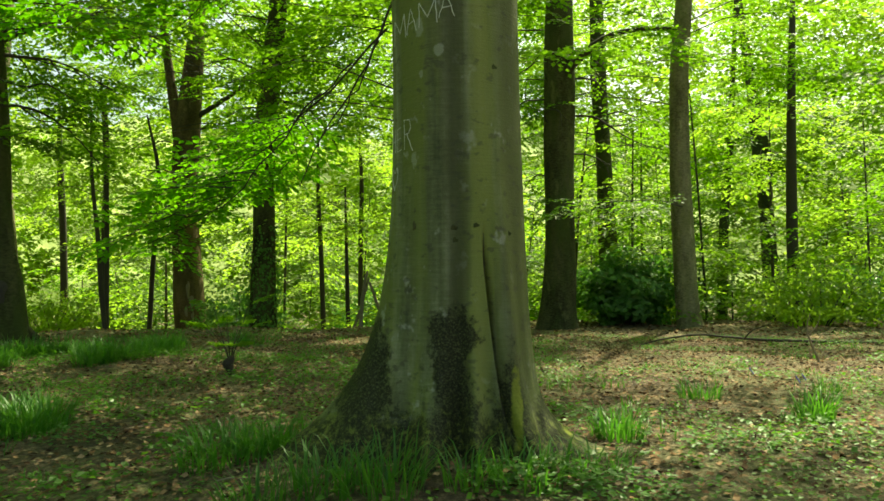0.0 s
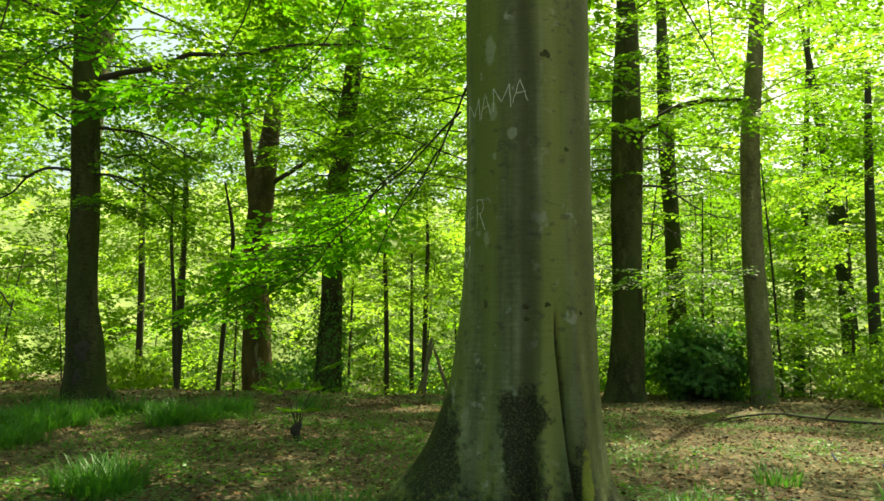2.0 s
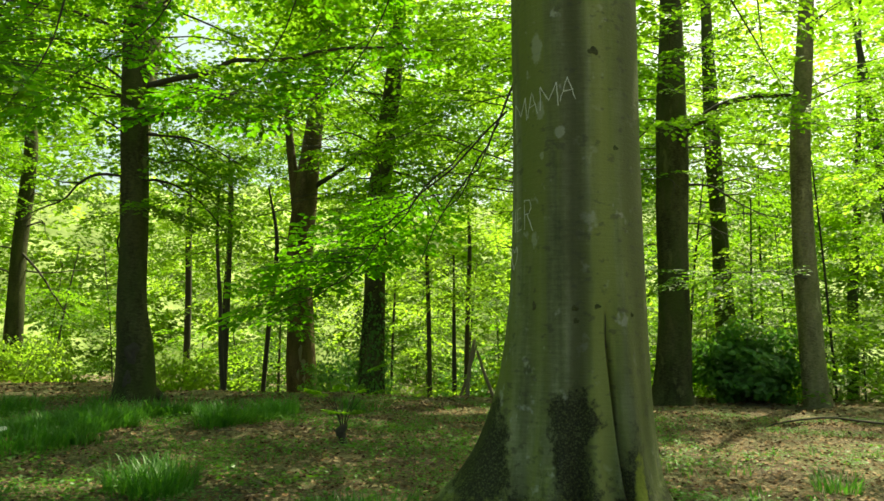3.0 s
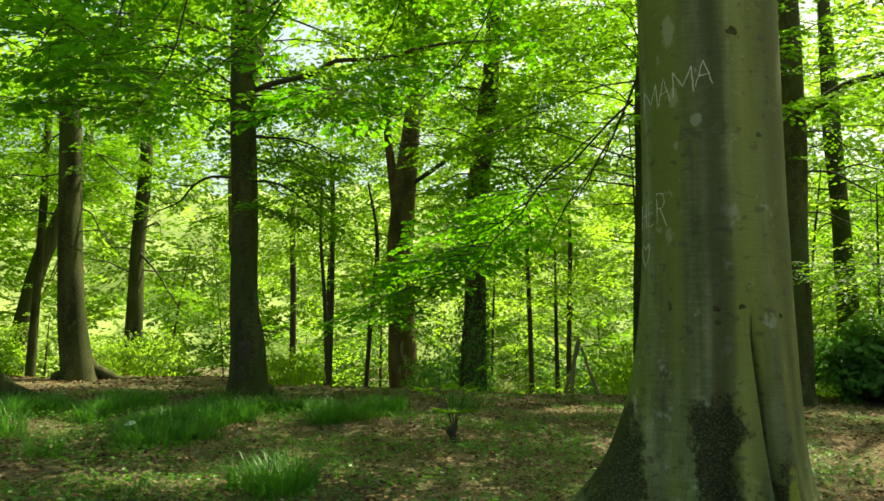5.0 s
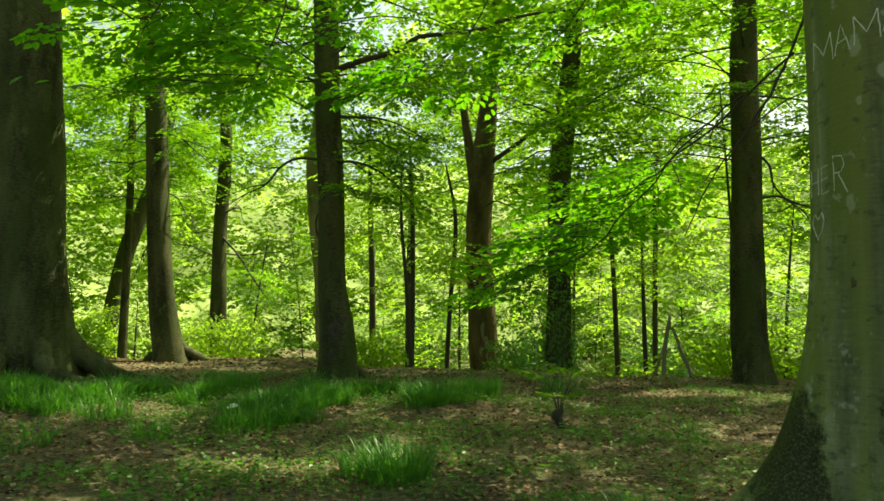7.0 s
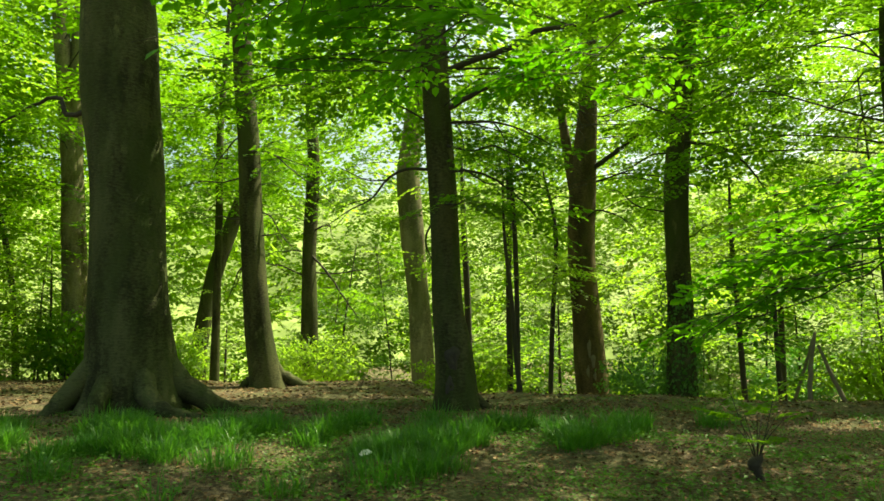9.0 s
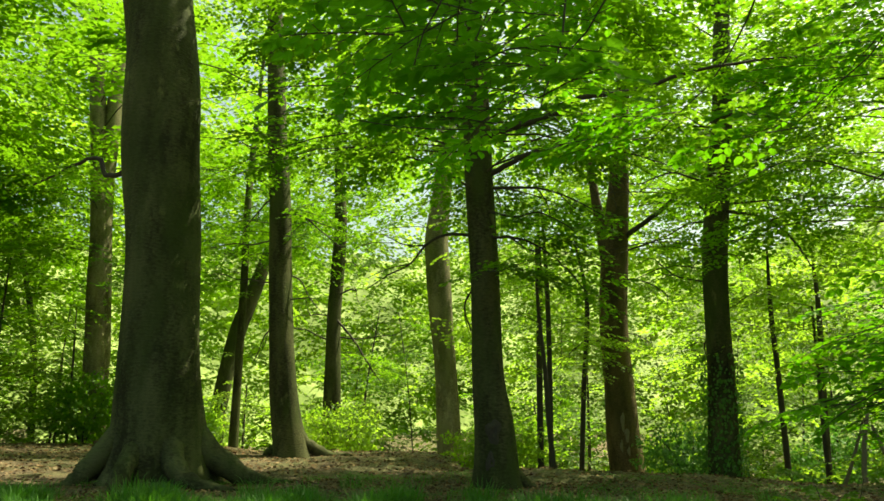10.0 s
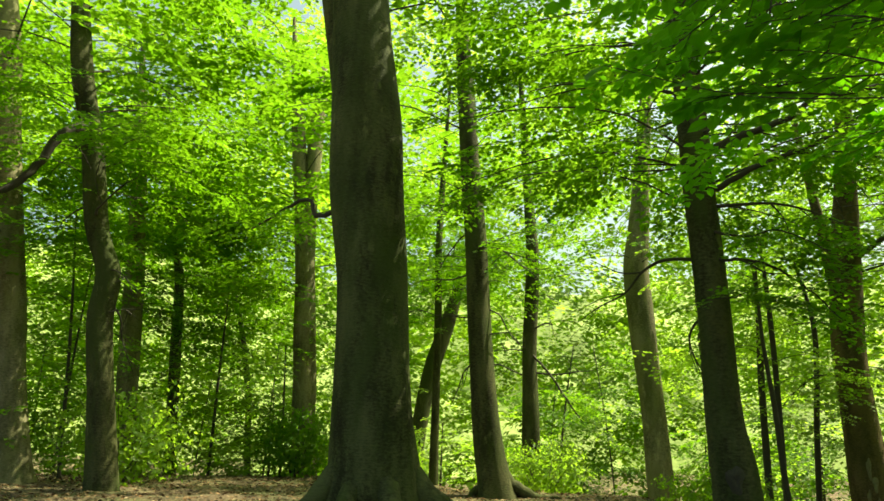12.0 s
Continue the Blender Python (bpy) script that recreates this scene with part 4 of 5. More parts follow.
    mid = crown_limbs(spine, 6.4, 8.8, 11, 9.0, 0.08, toward=radians(78), spread=0.6)
    branch_parts(mid, ob)
    s = Shape()
    put_sprays(s, *dress(up, 10, 2.4))
    put_sprays(s, *dress(mid, 9, 1.2, 0.3), True)
    part("crown", s, LEAF, ob, smooth=False)


old_beech()


# ---- young trees and the far wood ----
def sapling(spine, label, leaf=LEAF_FAR, z0=0.8, limbs=16, reach=1.8, per=5, scale=1.5, bark=TWIG):
    sp = lengthen(spine, spine[-1][2])
    ob = thing("young_tree", (sp[0][0], sp[0][1], float(height(sp[0][0], sp[0][1]))), label, "tree", "young trees in the understorey")
    s = Shape()
    tube(s, curve_points(sp, 20), 7)
    part("trunk", s, bark, ob)
    if limbs:
        low = crown_limbs(sp, float(height(sp[0][0], sp[0][1])) + z0, sp[-1][2], limbs, reach, 0.25)
        branch_parts(low, ob, 4)
        s = Shape()
        put_sprays(s, *dress(low, per, scale, 0.15), leaf=0.85)
        part("crown", s, leaf, ob, smooth=False)


for row in ([(-10.0, 21.07, -0.06, 0.07), (-10.14, 21.02, 1.21, 0.071), (-10.22, 20.98, 2.73, 0.063), (-10.38, 20.92, 4.62, 0.048), (-10.4, 20.91, 6.5, 0.03)],
            [(-10.46, 21.97, -0.2, 0.07), (-10.46, 21.96, 3.43, 0.075), (-10.51, 21.95, 5.59, 0.065), (-10.61, 21.9, 7.6, 0.03)],
            [(-10.98, 26.04, -0.6, 0.088), (-10.83, 26.08, 2.22, 0.088), (-10.65, 26.15, 5.28, 0.079), (-11.01, 26.02, 7.5, 0.03)],
            [(-4.7, 25.36, -0.3, 0.09), (-4.79, 25.36, 2.84, 0.081), (-4.85, 25.35, 4.5, 0.072), (-4.83, 25.35, 6.5, 0.03)],
            [(-3.8, 27.44, -0.5, 0.098), (-3.73, 27.44, 2.92, 0.088), (-3.67, 27.44, 5.03, 0.079), (-3.74, 27.44, 7.0, 0.03)],
            [(-3.63, 23.92, -0.1, 0.072), (-3.67, 23.92, 1.13, 0.072), (-3.7, 23.92, 4.5, 0.03)],
            [(-14.2, 26.55, -0.6, 0.135), (-14.27, 26.53, 3.3, 0.124), (-14.36, 26.48, 5.72, 0.114), (-14.41, 26.45, 8.5, 0.05)],
            [(-11.72, 24.39, -0.3, 0.108), (-11.72, 24.39, 3.33, 0.099), (-11.66, 24.41, 5.64, 0.091), (-11.71, 24.39, 8.0, 0.04)],
            [(9.54, 22.32, 0.1, 0.16), (9.56, 22.31, 2.89, 0.162), (9.65, 22.27, 6.18, 0.129), (9.79, 22.21, 9.5, 0.08)],
            [(-36.86, 24.06, -0.6, 0.18), (-37.05, 23.77, 3.79, 0.15), (-37.46, 23.12, 7.78, 0.136), (-37.96, 22.32, 10.39, 0.123), (-38.27, 21.78, 12.5, 0.08)]):
    sapling(row, "thin dark-stemmed young beech with light leaf sprays", limbs=8, z0=3.2)

spots = []
while len(spots) < 78:
    a, r = radians(rng.uniform(38, 172)), rng.uniform(22, 42)
    x, y = -1 + r * math.cos(a), 1 + r * math.sin(a)
    if (r < 29 and x < -1) or (radians(114) < a < radians(141) and r < 38):
        continue
    if all((x - p) ** 2 + (y - q) ** 2 > 4.5 for p, q in spots) and not (r < 24 and x < -22):
        spots.append((x, y))
for x, y in spots:
    z, h = float(height(x, y)), rng.uniform(3, 8.5)
    dx, dy = rng.normal(0, 0.06 * h, 2)
    r0 = rng.uniform(0.03, 0.07)
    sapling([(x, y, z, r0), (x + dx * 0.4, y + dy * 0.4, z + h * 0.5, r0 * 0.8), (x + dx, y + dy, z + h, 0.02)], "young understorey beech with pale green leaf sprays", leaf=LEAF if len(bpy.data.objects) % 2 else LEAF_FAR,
            limbs=int(8 + 1.3 * h), reach=2.4, per=5, scale=1.9, z0=0.2)


def far_wood():
    s = Shape()
    for n, r0, r1, z0, z1, power, c0, c1 in ((4600, 43, 52, -4, 20, 1.25, 2.8, 4.2), (2700, 58, 70, 4, 40, 1.0, 4.4, 6.6)):
        a, r = np.radians(rng.uniform(20, 195, n)), rng.uniform(r0, r1, n)
        x, y = -1 + r * np.cos(a), 1 + r * np.sin(a)
        z = z0 + (z1 - z0) * rng.uniform(0, 1, n) ** power
        put_sprays(s, np.stack([x, y, z], 1), rng.uniform(0, 2 * np.pi, n), rng.normal(-0.1, 0.35, n), rng.uniform(c0, c1, n))
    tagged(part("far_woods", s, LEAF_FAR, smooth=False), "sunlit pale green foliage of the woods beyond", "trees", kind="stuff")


far_wood()


def hillside():
    """The wooded slope that closes the view beyond the hollow."""
    s = Shape()
    na, nr = 260, 46
    a, r = np.radians(np.linspace(5, 205, na)), np.linspace(74, 125, nr)
    ag, rg = np.meshgrid(a, r, indexing="ij")
    x, y = -1 + rg * np.cos(ag), 1 + rg * np.sin(ag)
    z = -3 + 27 * smooth(74, 118, rg) + 2.0 * np.sin(x * 0.11 + 1) + 1.5 * np.sin(y * 0.17)
    bump = np.array([noise.noise((float(p) * 0.22, float(q) * 0.22, 1.0)) + 0.6 * noise.noise((float(p) * 0.6, float(q) * 0.6, 4.0)) for p, q in zip(x.ravel(), y.ravel())]).reshape(x.shape)
    z = z + 2.4 * bump
    i, j = np.meshgrid(np.arange(na - 1), np.arange(nr - 1), indexing="ij")
    q = np.stack([i * nr + j, i * nr + j + 1, (i + 1) * nr + j + 1, (i + 1) * nr + j], -1).reshape(-1, 4)
    s.add(np.stack([x, y, z], -1), None, q)
    tagged(part("backdrop", s, FAR_HILL), "distant slope of sunlit fresh green woodland", "backdrop", kind="structure")


hillside()


# ---- undergrowth ----
def tuft_blades(shape, x, y, count, length, spread):
    a = rng.uniform(0, 2 * np.pi, count)
    r = spread * np.sqrt(rng.uniform(0, 1, count))
    bx, by = x + r * np.cos(a), y + r * np.sin(a)
    bz = height(bx, by) - 0.01
    ln = length * rng.uniform(0.5, 1.15, count)
    az = a + rng.normal(0, 0.8, count)
    lean = rng.uniform(0.15, 1.0, count)
    w = rng.uniform(0.0026, 0.0058, count) * (1 + length)
    side = np.stack([-np.sin(az), np.cos(az), 0 * az], 1)
    out = np.stack([np.cos(az), np.sin(az), 0 * az], 1)
    base = np.stack([bx, by, bz], 1)
    rows = []
    for f, wf in ((0, 1.0), (0.4, 0.95), (0.75, 0.6)):
        c = base + out * (ln * lean * f ** 1.8)[:, None] + np.array([0, 0, 1.0]) * (ln * (f - 0.3 * lean * f * f))[:, None]
        rows += [c - side * (w * wf)[:, None], c + side * (w * wf)[:, None]]
    tip = base + out * (ln * lean)[:, None] + np.array([0, 0, 1.0]) * (ln * (1 - 0.42 * lean))[:, None]
    v = np.stack(rows + [tip], 1)
    b = (np.arange(count) * 7)[:, None, None]
    shape.add(v, (np.array([[(4, 5, 6)]]) + b).reshape(-1, 3), (np.array([[(0, 1, 3, 2), (2, 3, 5, 4)]]) + b).reshape(-1, 4))


def grass_tuft(x, y, count, length, spread):
    s = Shape()
    tuft_blades(s, x, y, count, length, spread)
    tagged(part("grass_tuft", s, GRASS), "clump of long green woodland grass on the soil", "grass", "grass clumps")


for x, y, c, ln, sp in ((-3.8, 6.8, 420, 0.36, 0.42), (-3.55, 6.5, 200, 0.34, 0.3), (3.0, 6.6, 120, 0.34, 0.16), (3.75, 6.4, 120, 0.34, 0.18), (1.25, 5.9, 150, 0.3, 0.2), (-1.25, 5.5, 260, 0.28, 0.3),
                        (2.45, 7.9, 90, 0.3, 0.2), (-0.35, 4.5, 110, 0.34, 0.25), (-1.5, 5.2, 160, 0.3, 0.3), (-0.7, 4.6, 120, 0.3, 0.3), (0.5, 4.6, 110, 0.26, 0.25), (0.15, 4.55, 60, 0.3, 0.15), (-6.5, 8.4, 260, 0.4, 0.5), (-1.9, 6.2, 80, 0.2, 0.25), (3.9, 8.2, 60, 0.26, 0.2), (-1.0, 4.3, 80, 0.26, 0.2), (0.9, 4.8, 70, 0.22, 0.25)):
    grass_tuft(x, y, c, ln, sp)


def in_view(n, r0, r1, a0=48, a1=172):
    a, r = np.radians(rng.uniform(a0, a1, n)), np.sqrt(rng.uniform(r0 * r0, r1 * r1, n))
    return -0.5 + r * np.cos(a), 0.5 + r * np.sin(a)


def patch(x, y, f, seed):
    return np.array([noise.noise((float(a) * f + seed, float(b) * f, seed)) for a, b in zip(x, y)])


def meadow():
    s = Shape()
    made = 0
    while made < 900:
        u, v = rng.uniform(-0.22, 1), rng.normal(-0.55, 1.25)
        x, y = -12.6 + 7.8 * u + v * 0.5, 7.7 + 3.9 * u + v * 1.15
        if noise.noise((x * 1.1, y * 1.1, 3.0)) > 0.13 and math.hypot(x + 13.8, y - 11.2) > 1.3:
            tuft_blades(s, x, y, 40, rng.uniform(0.14, 0.42), 0.2)
            made += 1
    xs, ys = in_view(420, 4, 17)
    for x, y in zip(xs, ys):
        if noise.noise((x * 0.4, y * 0.4, 9.0)) > 0.02:
            tuft_blades(s, x, y, 12, rng.uniform(0.08, 0.2), 0.16)
    tagged(part("grass", s, GRASS), "shaded green woodland grass in loose patches", "grass", kind="stuff")


def herbs():
    s = Shape()
    x, y = in_view(150000, 3, 18)
    keep = patch(x, y, 0.55, 2.0) + 0.5 * patch(x, y, 2.1, 5.0) > 0.09
    x, y = x[keep], y[keep]
    n = len(x)
    at = np.stack([x, y, height(x, y) + rng.uniform(0.01, 0.09, n)], 1)
    az = rng.uniform(0, 2 * np.pi, n)
    leaves(s, at, np.stack([np.cos(az), np.sin(az), rng.uniform(-0.3, 0.4, n)], 1), np.stack([rng.normal(0, 0.35, n), rng.normal(0, 0.35, n), np.ones(n)], 1), rng.uniform(0.02, 0.046, n))
    x, y = in_view(42000, 3.2, 13)
    x, y = (v[patch(x, y, 0.9, 11.0) - 0.03 * (x + 4.0) > 0.02] for v in (x, y))
    n = len(x)
    at = np.stack([x, y, height(x, y) + rng.uniform(0.02, 0.13, n)], 1)
    az = rng.uniform(0, 2 * np.pi, n)
    leaves(s, at, np.stack([np.cos(az), np.sin(az), rng.uniform(-0.3, 0.5, n)], 1), np.stack([rng.normal(0, 0.4, n), rng.normal(0, 0.4, n), np.ones(n)], 1), rng.uniform(0.03, 0.07, n))
    tagged(part("ground_herbs", s, HERB, smooth=False), "low green herbs and seedlings over the soil", "plants", kind="stuff")


def litter():
    s = Shape()
    x, y = in_view(64000, 3, 17)
    x2, y2 = in_view(36000, 15, 34, 50, 176)
    size = np.concatenate([rng.uniform(0.03, 0.066, len(x)), rng.uniform(0.06, 0.12, len(x2))])
    x, y = np.concatenate([x, x2]), np.concatenate([y, y2])
    n = len(x)
    at = np.stack([x, y, height(x, y) + rng.uniform(0.004, 0.022, n)], 1)
    az = rng.uniform(0, 2 * np.pi, n)
    leaves(s, at, np.stack([np.cos(az), np.sin(az), rng.normal(0, 0.25, n)], 1), np.stack([rng.normal(0, 0.4, n), rng.normal(0, 0.4, n), np.ones(n)], 1), size)
    tagged(part("leaf_litter", s, LITTER, smooth=False), "dry brown fallen beech leaves on the soil", "leaves", kind="stuff")


meadow()
herbs()
litter()


# ---- shrubs and small things on the ground ----
def shrub(x, y, r, h, count, leaf, label, size=0.09):
    z = float(height(x, y))
    ob = thing("shrub", (x, y, z), label, "shrub")
    for k in range(7):
        a = k * 0.9 + rng.uniform(0, 0.5)
        s = Shape()
        tube(s, curve_points([(x + 0.1 * math.cos(a), y + 0.1 * math.sin(a), z - 0.05, 0.02), (x + 0.4 * r * math.cos(a), y + 0.4 * r * math.sin(a), z + 0.5 * h, 0.014),
                              (x + 0.8 * r * math.cos(a), y + 0.8 * r * math.sin(a), z + 0.9 * h, 0.005)], 9), 5)
        part("stem", s, TWIG, ob)
    s = Shape()
    n = count
    d = rng.normal(0, 1, (n, 3))
    d /= np.linalg.norm(d, axis=1)[:, None]
    lump = 1 + 0.28 * np.sin(5 * d[:, 0] + 1) * np.sin(4 * d[:, 1]) + 0.2 * np.sin(9 * d[:, 2] + 3 * d[:, 0])
    rad = (rng.uniform(0.15, 1, n) ** 0.4) * lump
    at = np.stack([x + d[:, 0] * r * rad, y + d[:, 1] * r * rad, z + 0.48 * h + d[:, 2] * 0.5 * h * rad], 1)
    at[:, 2] = np.maximum(at[:, 2], height(at[:, 0], at[:, 1]) + 0.03)
    side = np.cross(d, (0, 0, 1.0)) * rng.choice((-1, 1), n)[:, None]
    leaves(s, at, side + (0, 0, -0.5) + rng.normal(0, 0.5, (n, 3)), d * 0.7 + (0, 0, 0.8) + rng.normal(0, 0.35, (n, 3)), rng.uniform(0.7, 1.3, n) * size * 1.15, True)
    part("foliage", s, leaf, ob, smooth=False)


shrub(4.55, 21.6, 1.35, 2.0, 5200, LEAF_GLOSSY, "dense dark-leaved shrub between beech trunks", 0.15)
shrub(5.7, 22.8, 1.0, 1.5, 2600, LEAF_FAR, "light green bush beside the dark shrub")
shrub(9.0, 19.5, 1.8, 1.6, 3600, LEAF_FAR, "pale leafy bush at the wood's edge")
shrub(12.2, 18.5, 1.9, 2.0, 3800, LEAF_GLOSSY, "dark leafy bush at the wood's edge")
shrub(-1.2, 23.2, 1.5, 1.5, 3000, LEAF_FAR, "low bright bush on the slope below the bank")
shrub(-7.0, 23.6, 1.5, 1.6, 3200, LEAF_GLOSSY, "dark low bush beside an ivy-clad trunk")
shrub(-12.6, 23.0, 1.6, 1.5, 3000, LEAF_FAR, "low bright bush on the slope below the bank")
shrub(-18.4, 23.0, 1.8, 1.8, 3400, LEAF_FAR, "sunlit bright bush on the slope below the bank")


for k in range(11):
    a, r = radians(52 + 10.5 * k + rng.uniform(-3, 3)), rng.uniform(25, 34)
    if 112 < math.degrees(a) < 142:
        r += 7
    x, y = -1 + r * math.cos(a), 1 + r * math.sin(a)
    shrub(x, y, rng.uniform(1.3, 2.2), rng.uniform(1.4, 3.2), 2600, (LEAF, LEAF_GLOSSY if x > -8 else LEAF_FAR, LEAF_FAR)[k % 3],
          ("green hazel-like bush among the young trees", "dark-leaved bush among the young trees" if x > -8 else "pale sunlit bush among the young trees", "pale sunlit bush among the young trees")[k % 3], 0.12)


def ivy():
    s = Shape()
    n = 1500
    z = -0.2 + 3.4 * rng.uniform(0, 1, n) ** 1.5
    a = rng.uniform(0, 2 * np.pi, n)
    r = 0.4 + rng.uniform(0.0, 0.16, n)
    at = np.stack([-5.93 + r * np.cos(a), 22.38 + r * np.sin(a), z], 1)
    out = np.stack([np.cos(a), np.sin(a), 0 * a], 1)
    leaves(s, at, np.array([0, 0, -1.0]) + rng.normal(0, 0.5, (n, 3)), out + rng.normal(0, 0.3, (n, 3)), rng.uniform(0.06, 0.12, n), True)
    tagged(part("ivy", s, LEAF_GLOSSY, smooth=False), "dark green ivy clinging to a beech trunk", "ivy", kind="stuff")


ivy()


def stick(name, row, label, n=14, mat=DEADWOOD, twigs=(), category="branch", group=""):
    foot = row[0]
    ob = thing(name, (foot[0], foot[1], float(height(foot[0], foot[1]))), label, category, group)
    c = curve_points(row, n)
    c[1:-1, :3] += rng.normal(0, 0.006, (n - 2, 3))
    s = Shape()
    tube(s, c, 7)
    part("stem", s, mat, ob)
    for t in twigs:
        s = Shape()
        tube(s, curve_points(t, 7), 5)
        part("twig", s, mat, ob)
    return ob


def gz(x, y, up=0.0):
    return float(height(x, y)) + up


stick("fallen_branch", [(3.4, 14.7, gz(3.4, 14.7, 0.03), 0.012), (3.9, 14.6, gz(3.9, 14.6, 0.13), 0.017), (4.6, 14.45, gz(4.6, 14.4, 0.16), 0.02), (5.4, 14.3, gz(5.4, 14.3, 0.09), 0.023), (6.3, 14.2, gz(6.3, 14.2, 0.05), 0.026), (7.6, 14.1, gz(7.6, 14.1, 0.02), 0.028)],
      "long bare fallen branch lying on leaf litter", mat=TWIG, twigs=[[(5.2, 14.3, gz(5.2, 14.3, 0.1), 0.015), (5.3, 14.1, gz(5.3, 14.1, 0.28), 0.01), (5.6, 14.0, gz(5.6, 14, 0.4), 0.005)]])
stick("dead_sprig", [(5.05, 11.0, gz(5.05, 11, -0.03), 0.02), (4.98, 11.0, gz(5, 11, 0.2), 0.016), (4.9, 11.0, gz(5, 11, 0.45), 0.011), (4.95, 11.0, gz(5, 11, 0.7), 0.005)], "small bare upright sprig in leaf litter",
      twigs=[[(4.97, 11.0, gz(5, 11, 0.22), 0.009), (5.1, 11.0, gz(5, 11, 0.4), 0.006), (5.3, 11.0, gz(5, 11, 0.5), 0.003)], [(4.92, 11.0, gz(5, 11, 0.4), 0.007), (5.05, 11.0, gz(5, 11, 0.55), 0.005), (5.1, 11, gz(5, 11, 0.75), 0.002)],
             [(5.04, 11.0, gz(5, 11, 0.1), 0.008), (5.25, 10.95, gz(5, 11, 0.2), 0.005), (5.4, 10.9, gz(5, 11, 0.36), 0.003)]])


for row in ([(-2.85, 21.0, gz(-2.85, 21.0, -0.05), 0.06), (-2.8, 21.05, 0.9, 0.055), (-2.66, 21.1, 1.75, 0.04)], [(-2.1, 21.1, gz(-2.1, 21.1, -0.05), 0.055), (-2.35, 21.15, 0.75, 0.05), (-2.6, 21.2, 1.45, 0.035)],
            [(-3.35, 22.4, gz(-3.35, 22.4, -0.05), 0.045), (-3.0, 22.3, 0.8, 0.04), (-2.75, 22.2, 1.6, 0.03)]):
    stick("dead_pole", row, "broken grey dead stem leaning at the bank edge", 10, group="broken dead stems")


def stump_sapling(x, y):
    """A gnarled little stub with thin upright shoots and a few leaves."""
    z = gz(x, y)
    ob = thing("sprouting_stub", (x, y, z), "small dark gnarled stub with thin leafy shoots", "sapling")
    s = Shape()
    tube(s, curve_points([(x + 0.05, y, z - 0.08, 0.05), (x, y, z + 0.08, 0.05), (x - 0.03, y, z + 0.16, 0.075), (x + 0.03, y, z + 0.24, 0.04)], 12), 9)
    part("stub", s, TWIG, ob)
    fol = Shape()
    for k in range(9):
        a = k * 0.7
        q = [(x, y, z + 0.15, 0.008), (x + 0.09 * math.cos(a), y + 0.09 * math.sin(a), z + 0.4, 0.006), (x + 0.26 * math.cos(a), y + 0.26 * math.sin(a), z + rng.uniform(0.55, 0.95), 0.003)]
        s = Shape()
        tube(s, curve_points(q, 8), 5)
        part("shoot", s, TWIG, ob)
        put_sprays(fol, np.array([q[-1][:3], q[1][:3]]), np.array([a, a + 1.2]), np.array([0.5, 0.3]), np.array([rng.uniform(0.24, 0.34), 0.22]), True, None, 2.0)
    part("foliage", fol, LEAF, ob, smooth=False)


stump_sapling(-3.0, 10.1)
for k in range(46):
    a, r = radians(rng.uniform(55, 165)), rng.uniform(4.2, 15)
    x, y = -0.5 + r * math.cos(a), 0.5 + r * math.sin(a)
    if math.hypot(x - AX, y - AY) < 1.2:
        continue
    b, ln = rng.uniform(0, math.pi), rng.uniform(0.15, 0.55)
    dx, dy, w = ln * math.cos(b), ln * math.sin(b), rng.uniform(0.005, 0.014)
    stick("stick", [(x, y, gz(x, y, w), w), (x + dx * 0.5, y + dy * 0.5, gz(x + dx * 0.5, y + dy * 0.5, w + 0.01), w), (x + dx, y + dy, gz(x + dx, y + dy, w), w * 0.6)], "short dry stick on the leaf litter", 6, group="fallen sticks")


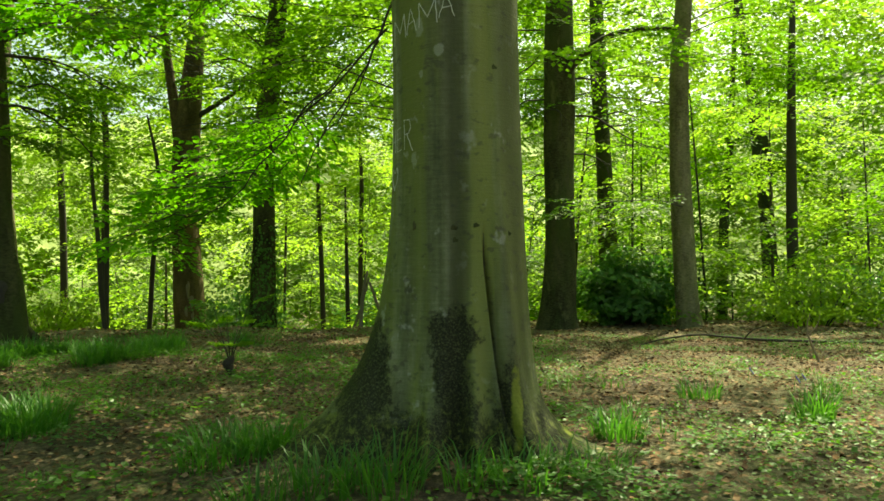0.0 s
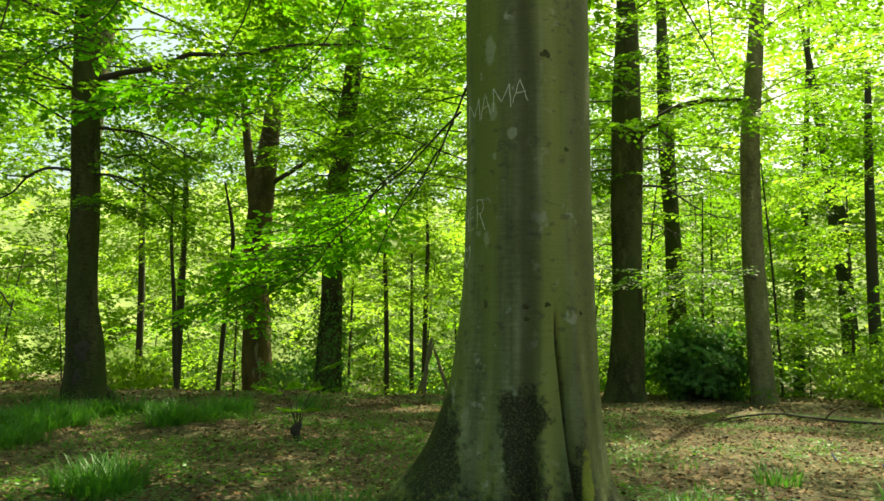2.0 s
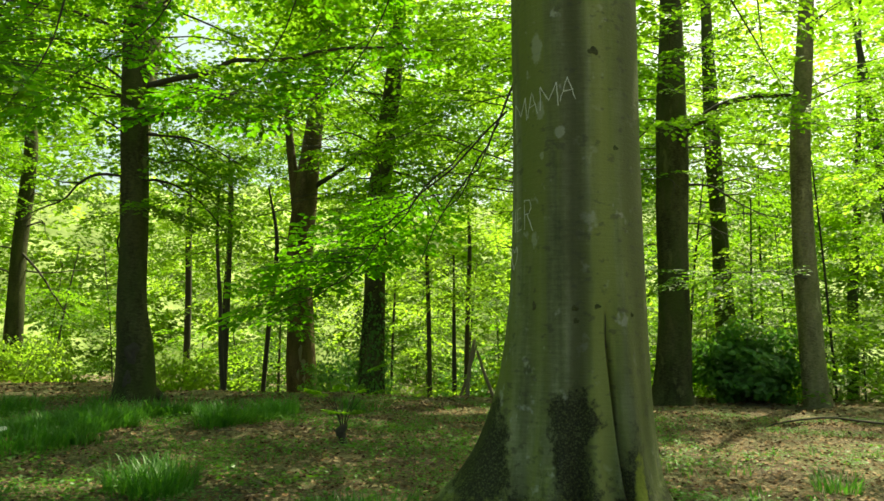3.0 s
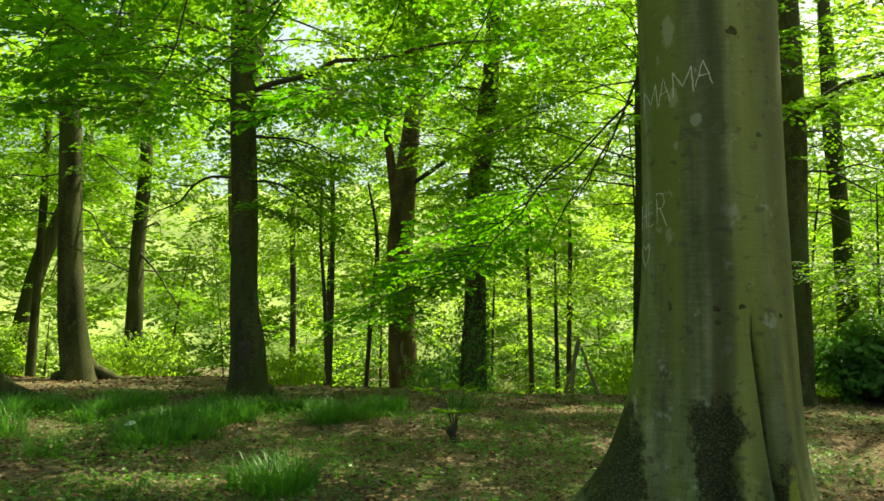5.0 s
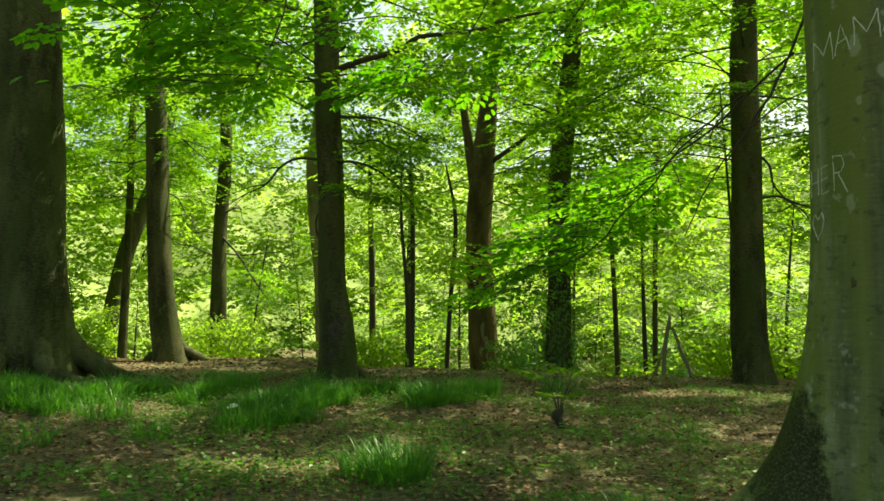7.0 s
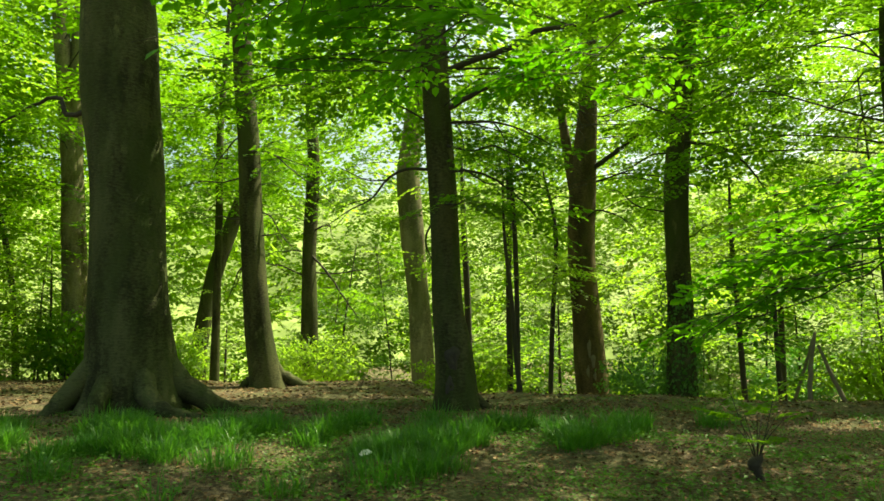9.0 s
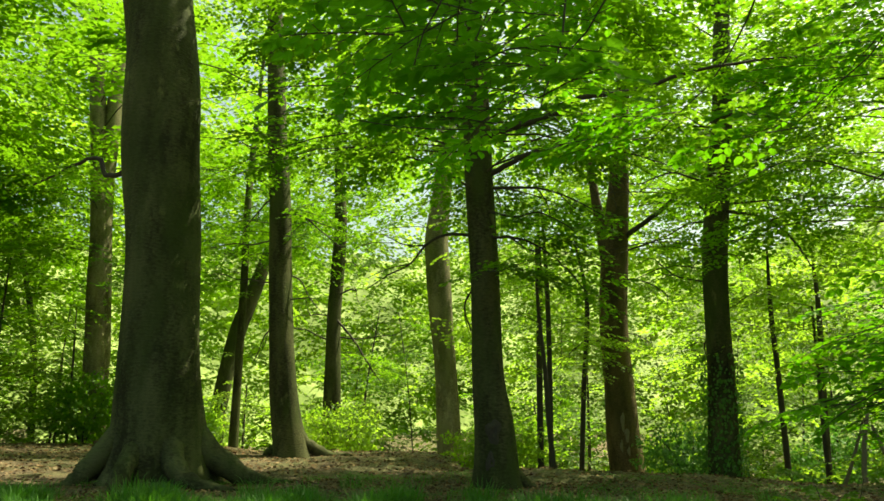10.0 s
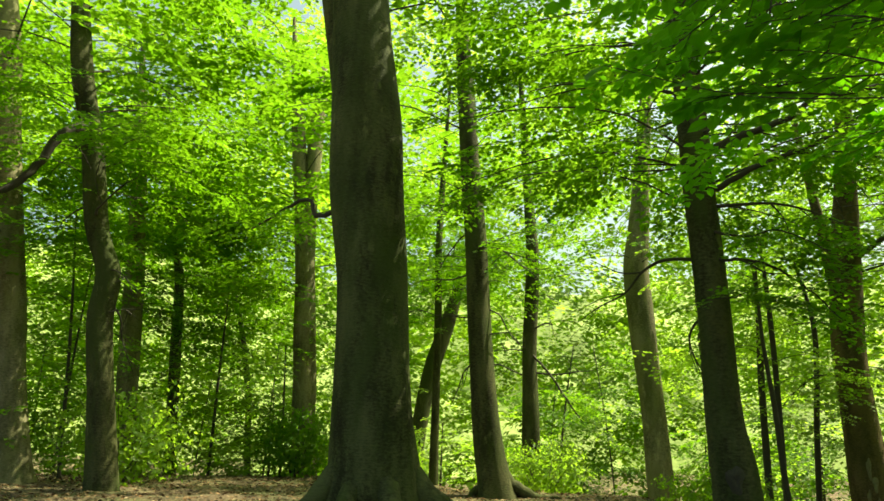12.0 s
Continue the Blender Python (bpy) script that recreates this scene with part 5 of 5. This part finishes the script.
def pale_leaf(x, y):
    s = Shape()
    leaves(s, np.array([(x, y, gz(x, y, 0.17))]), np.array([(0.8, 0.3, 0.2)]), np.array([(0.2, -0.6, 1.0)]), np.array([0.16]), True)
    tagged(part("pale_leaf", s, PALE), "bleached pale leaf caught in the grass", "leaf")


pale_leaf(-7.0, 8.6)


def bluebell(x, y):
    z = gz(x, y)
    ob = thing("bluebell", (x, y, z), "small blue-violet flower on a thin stem", "flower", "wild flowers")
    s = Shape()
    tube(s, curve_points([(x, y, z - 0.02, 0.003), (x + 0.01, y, z + 0.12, 0.0025), (x + 0.05, y, z + 0.17, 0.0015)], 6), 4)
    part("stem", s, GRASS, ob)
    s = Shape()
    for k in range(5):
        q = np.array([x + 0.02 + 0.008 * k, y, z + 0.16 - 0.012 * k])
        tube(s, np.array([(*q, 0.004), (q[0] + 0.005, q[1], q[2] - 0.012, 0.007), (q[0] + 0.008, q[1], q[2] - 0.02, 0.009)]), 6)
    part("blossom", s, BLUE, ob, "blue-violet bells")


for x, y in ((3.6, 8.4), (3.3, 8.9), (3.75, 8.6)):
    bluebell(x, y)


def herb_clump(x, y, wx, wy, count):
    s = Shape()
    a, r = rng.uniform(0, 2 * np.pi, count), np.sqrt(rng.uniform(0, 1, count))
    px, py = x + wx * r * np.cos(a), y + wy * r * np.sin(a)
    at = np.stack([px, py, height(px, py) + rng.uniform(0.01, 0.15, count) * (1.1 - 0.6 * r)], 1)
    az = rng.uniform(0, 2 * np.pi, count)
    leaves(s, at, np.stack([np.cos(az), np.sin(az), rng.uniform(-0.3, 0.3, count)], 1), np.stack([rng.normal(0, 0.3, count), rng.normal(0, 0.3, count), np.ones(count)], 1), rng.uniform(0.025, 0.05, count), True)
    tagged(part("herb_clump", s, LEAF_GLOSSY, smooth=False), "low clump of small yellow-green herbs on the soil", "plant", "herb clumps")


for x, y, wx, wy, count in ((0.55, 4.55, 0.42, 0.22, 420), (1.0, 4.3, 0.3, 0.2, 240), (-3.0, 6.2, 0.35, 0.25, 200), (2.0, 5.6, 0.35, 0.25, 200)):
    herb_clump(x, y, wx, wy, count)
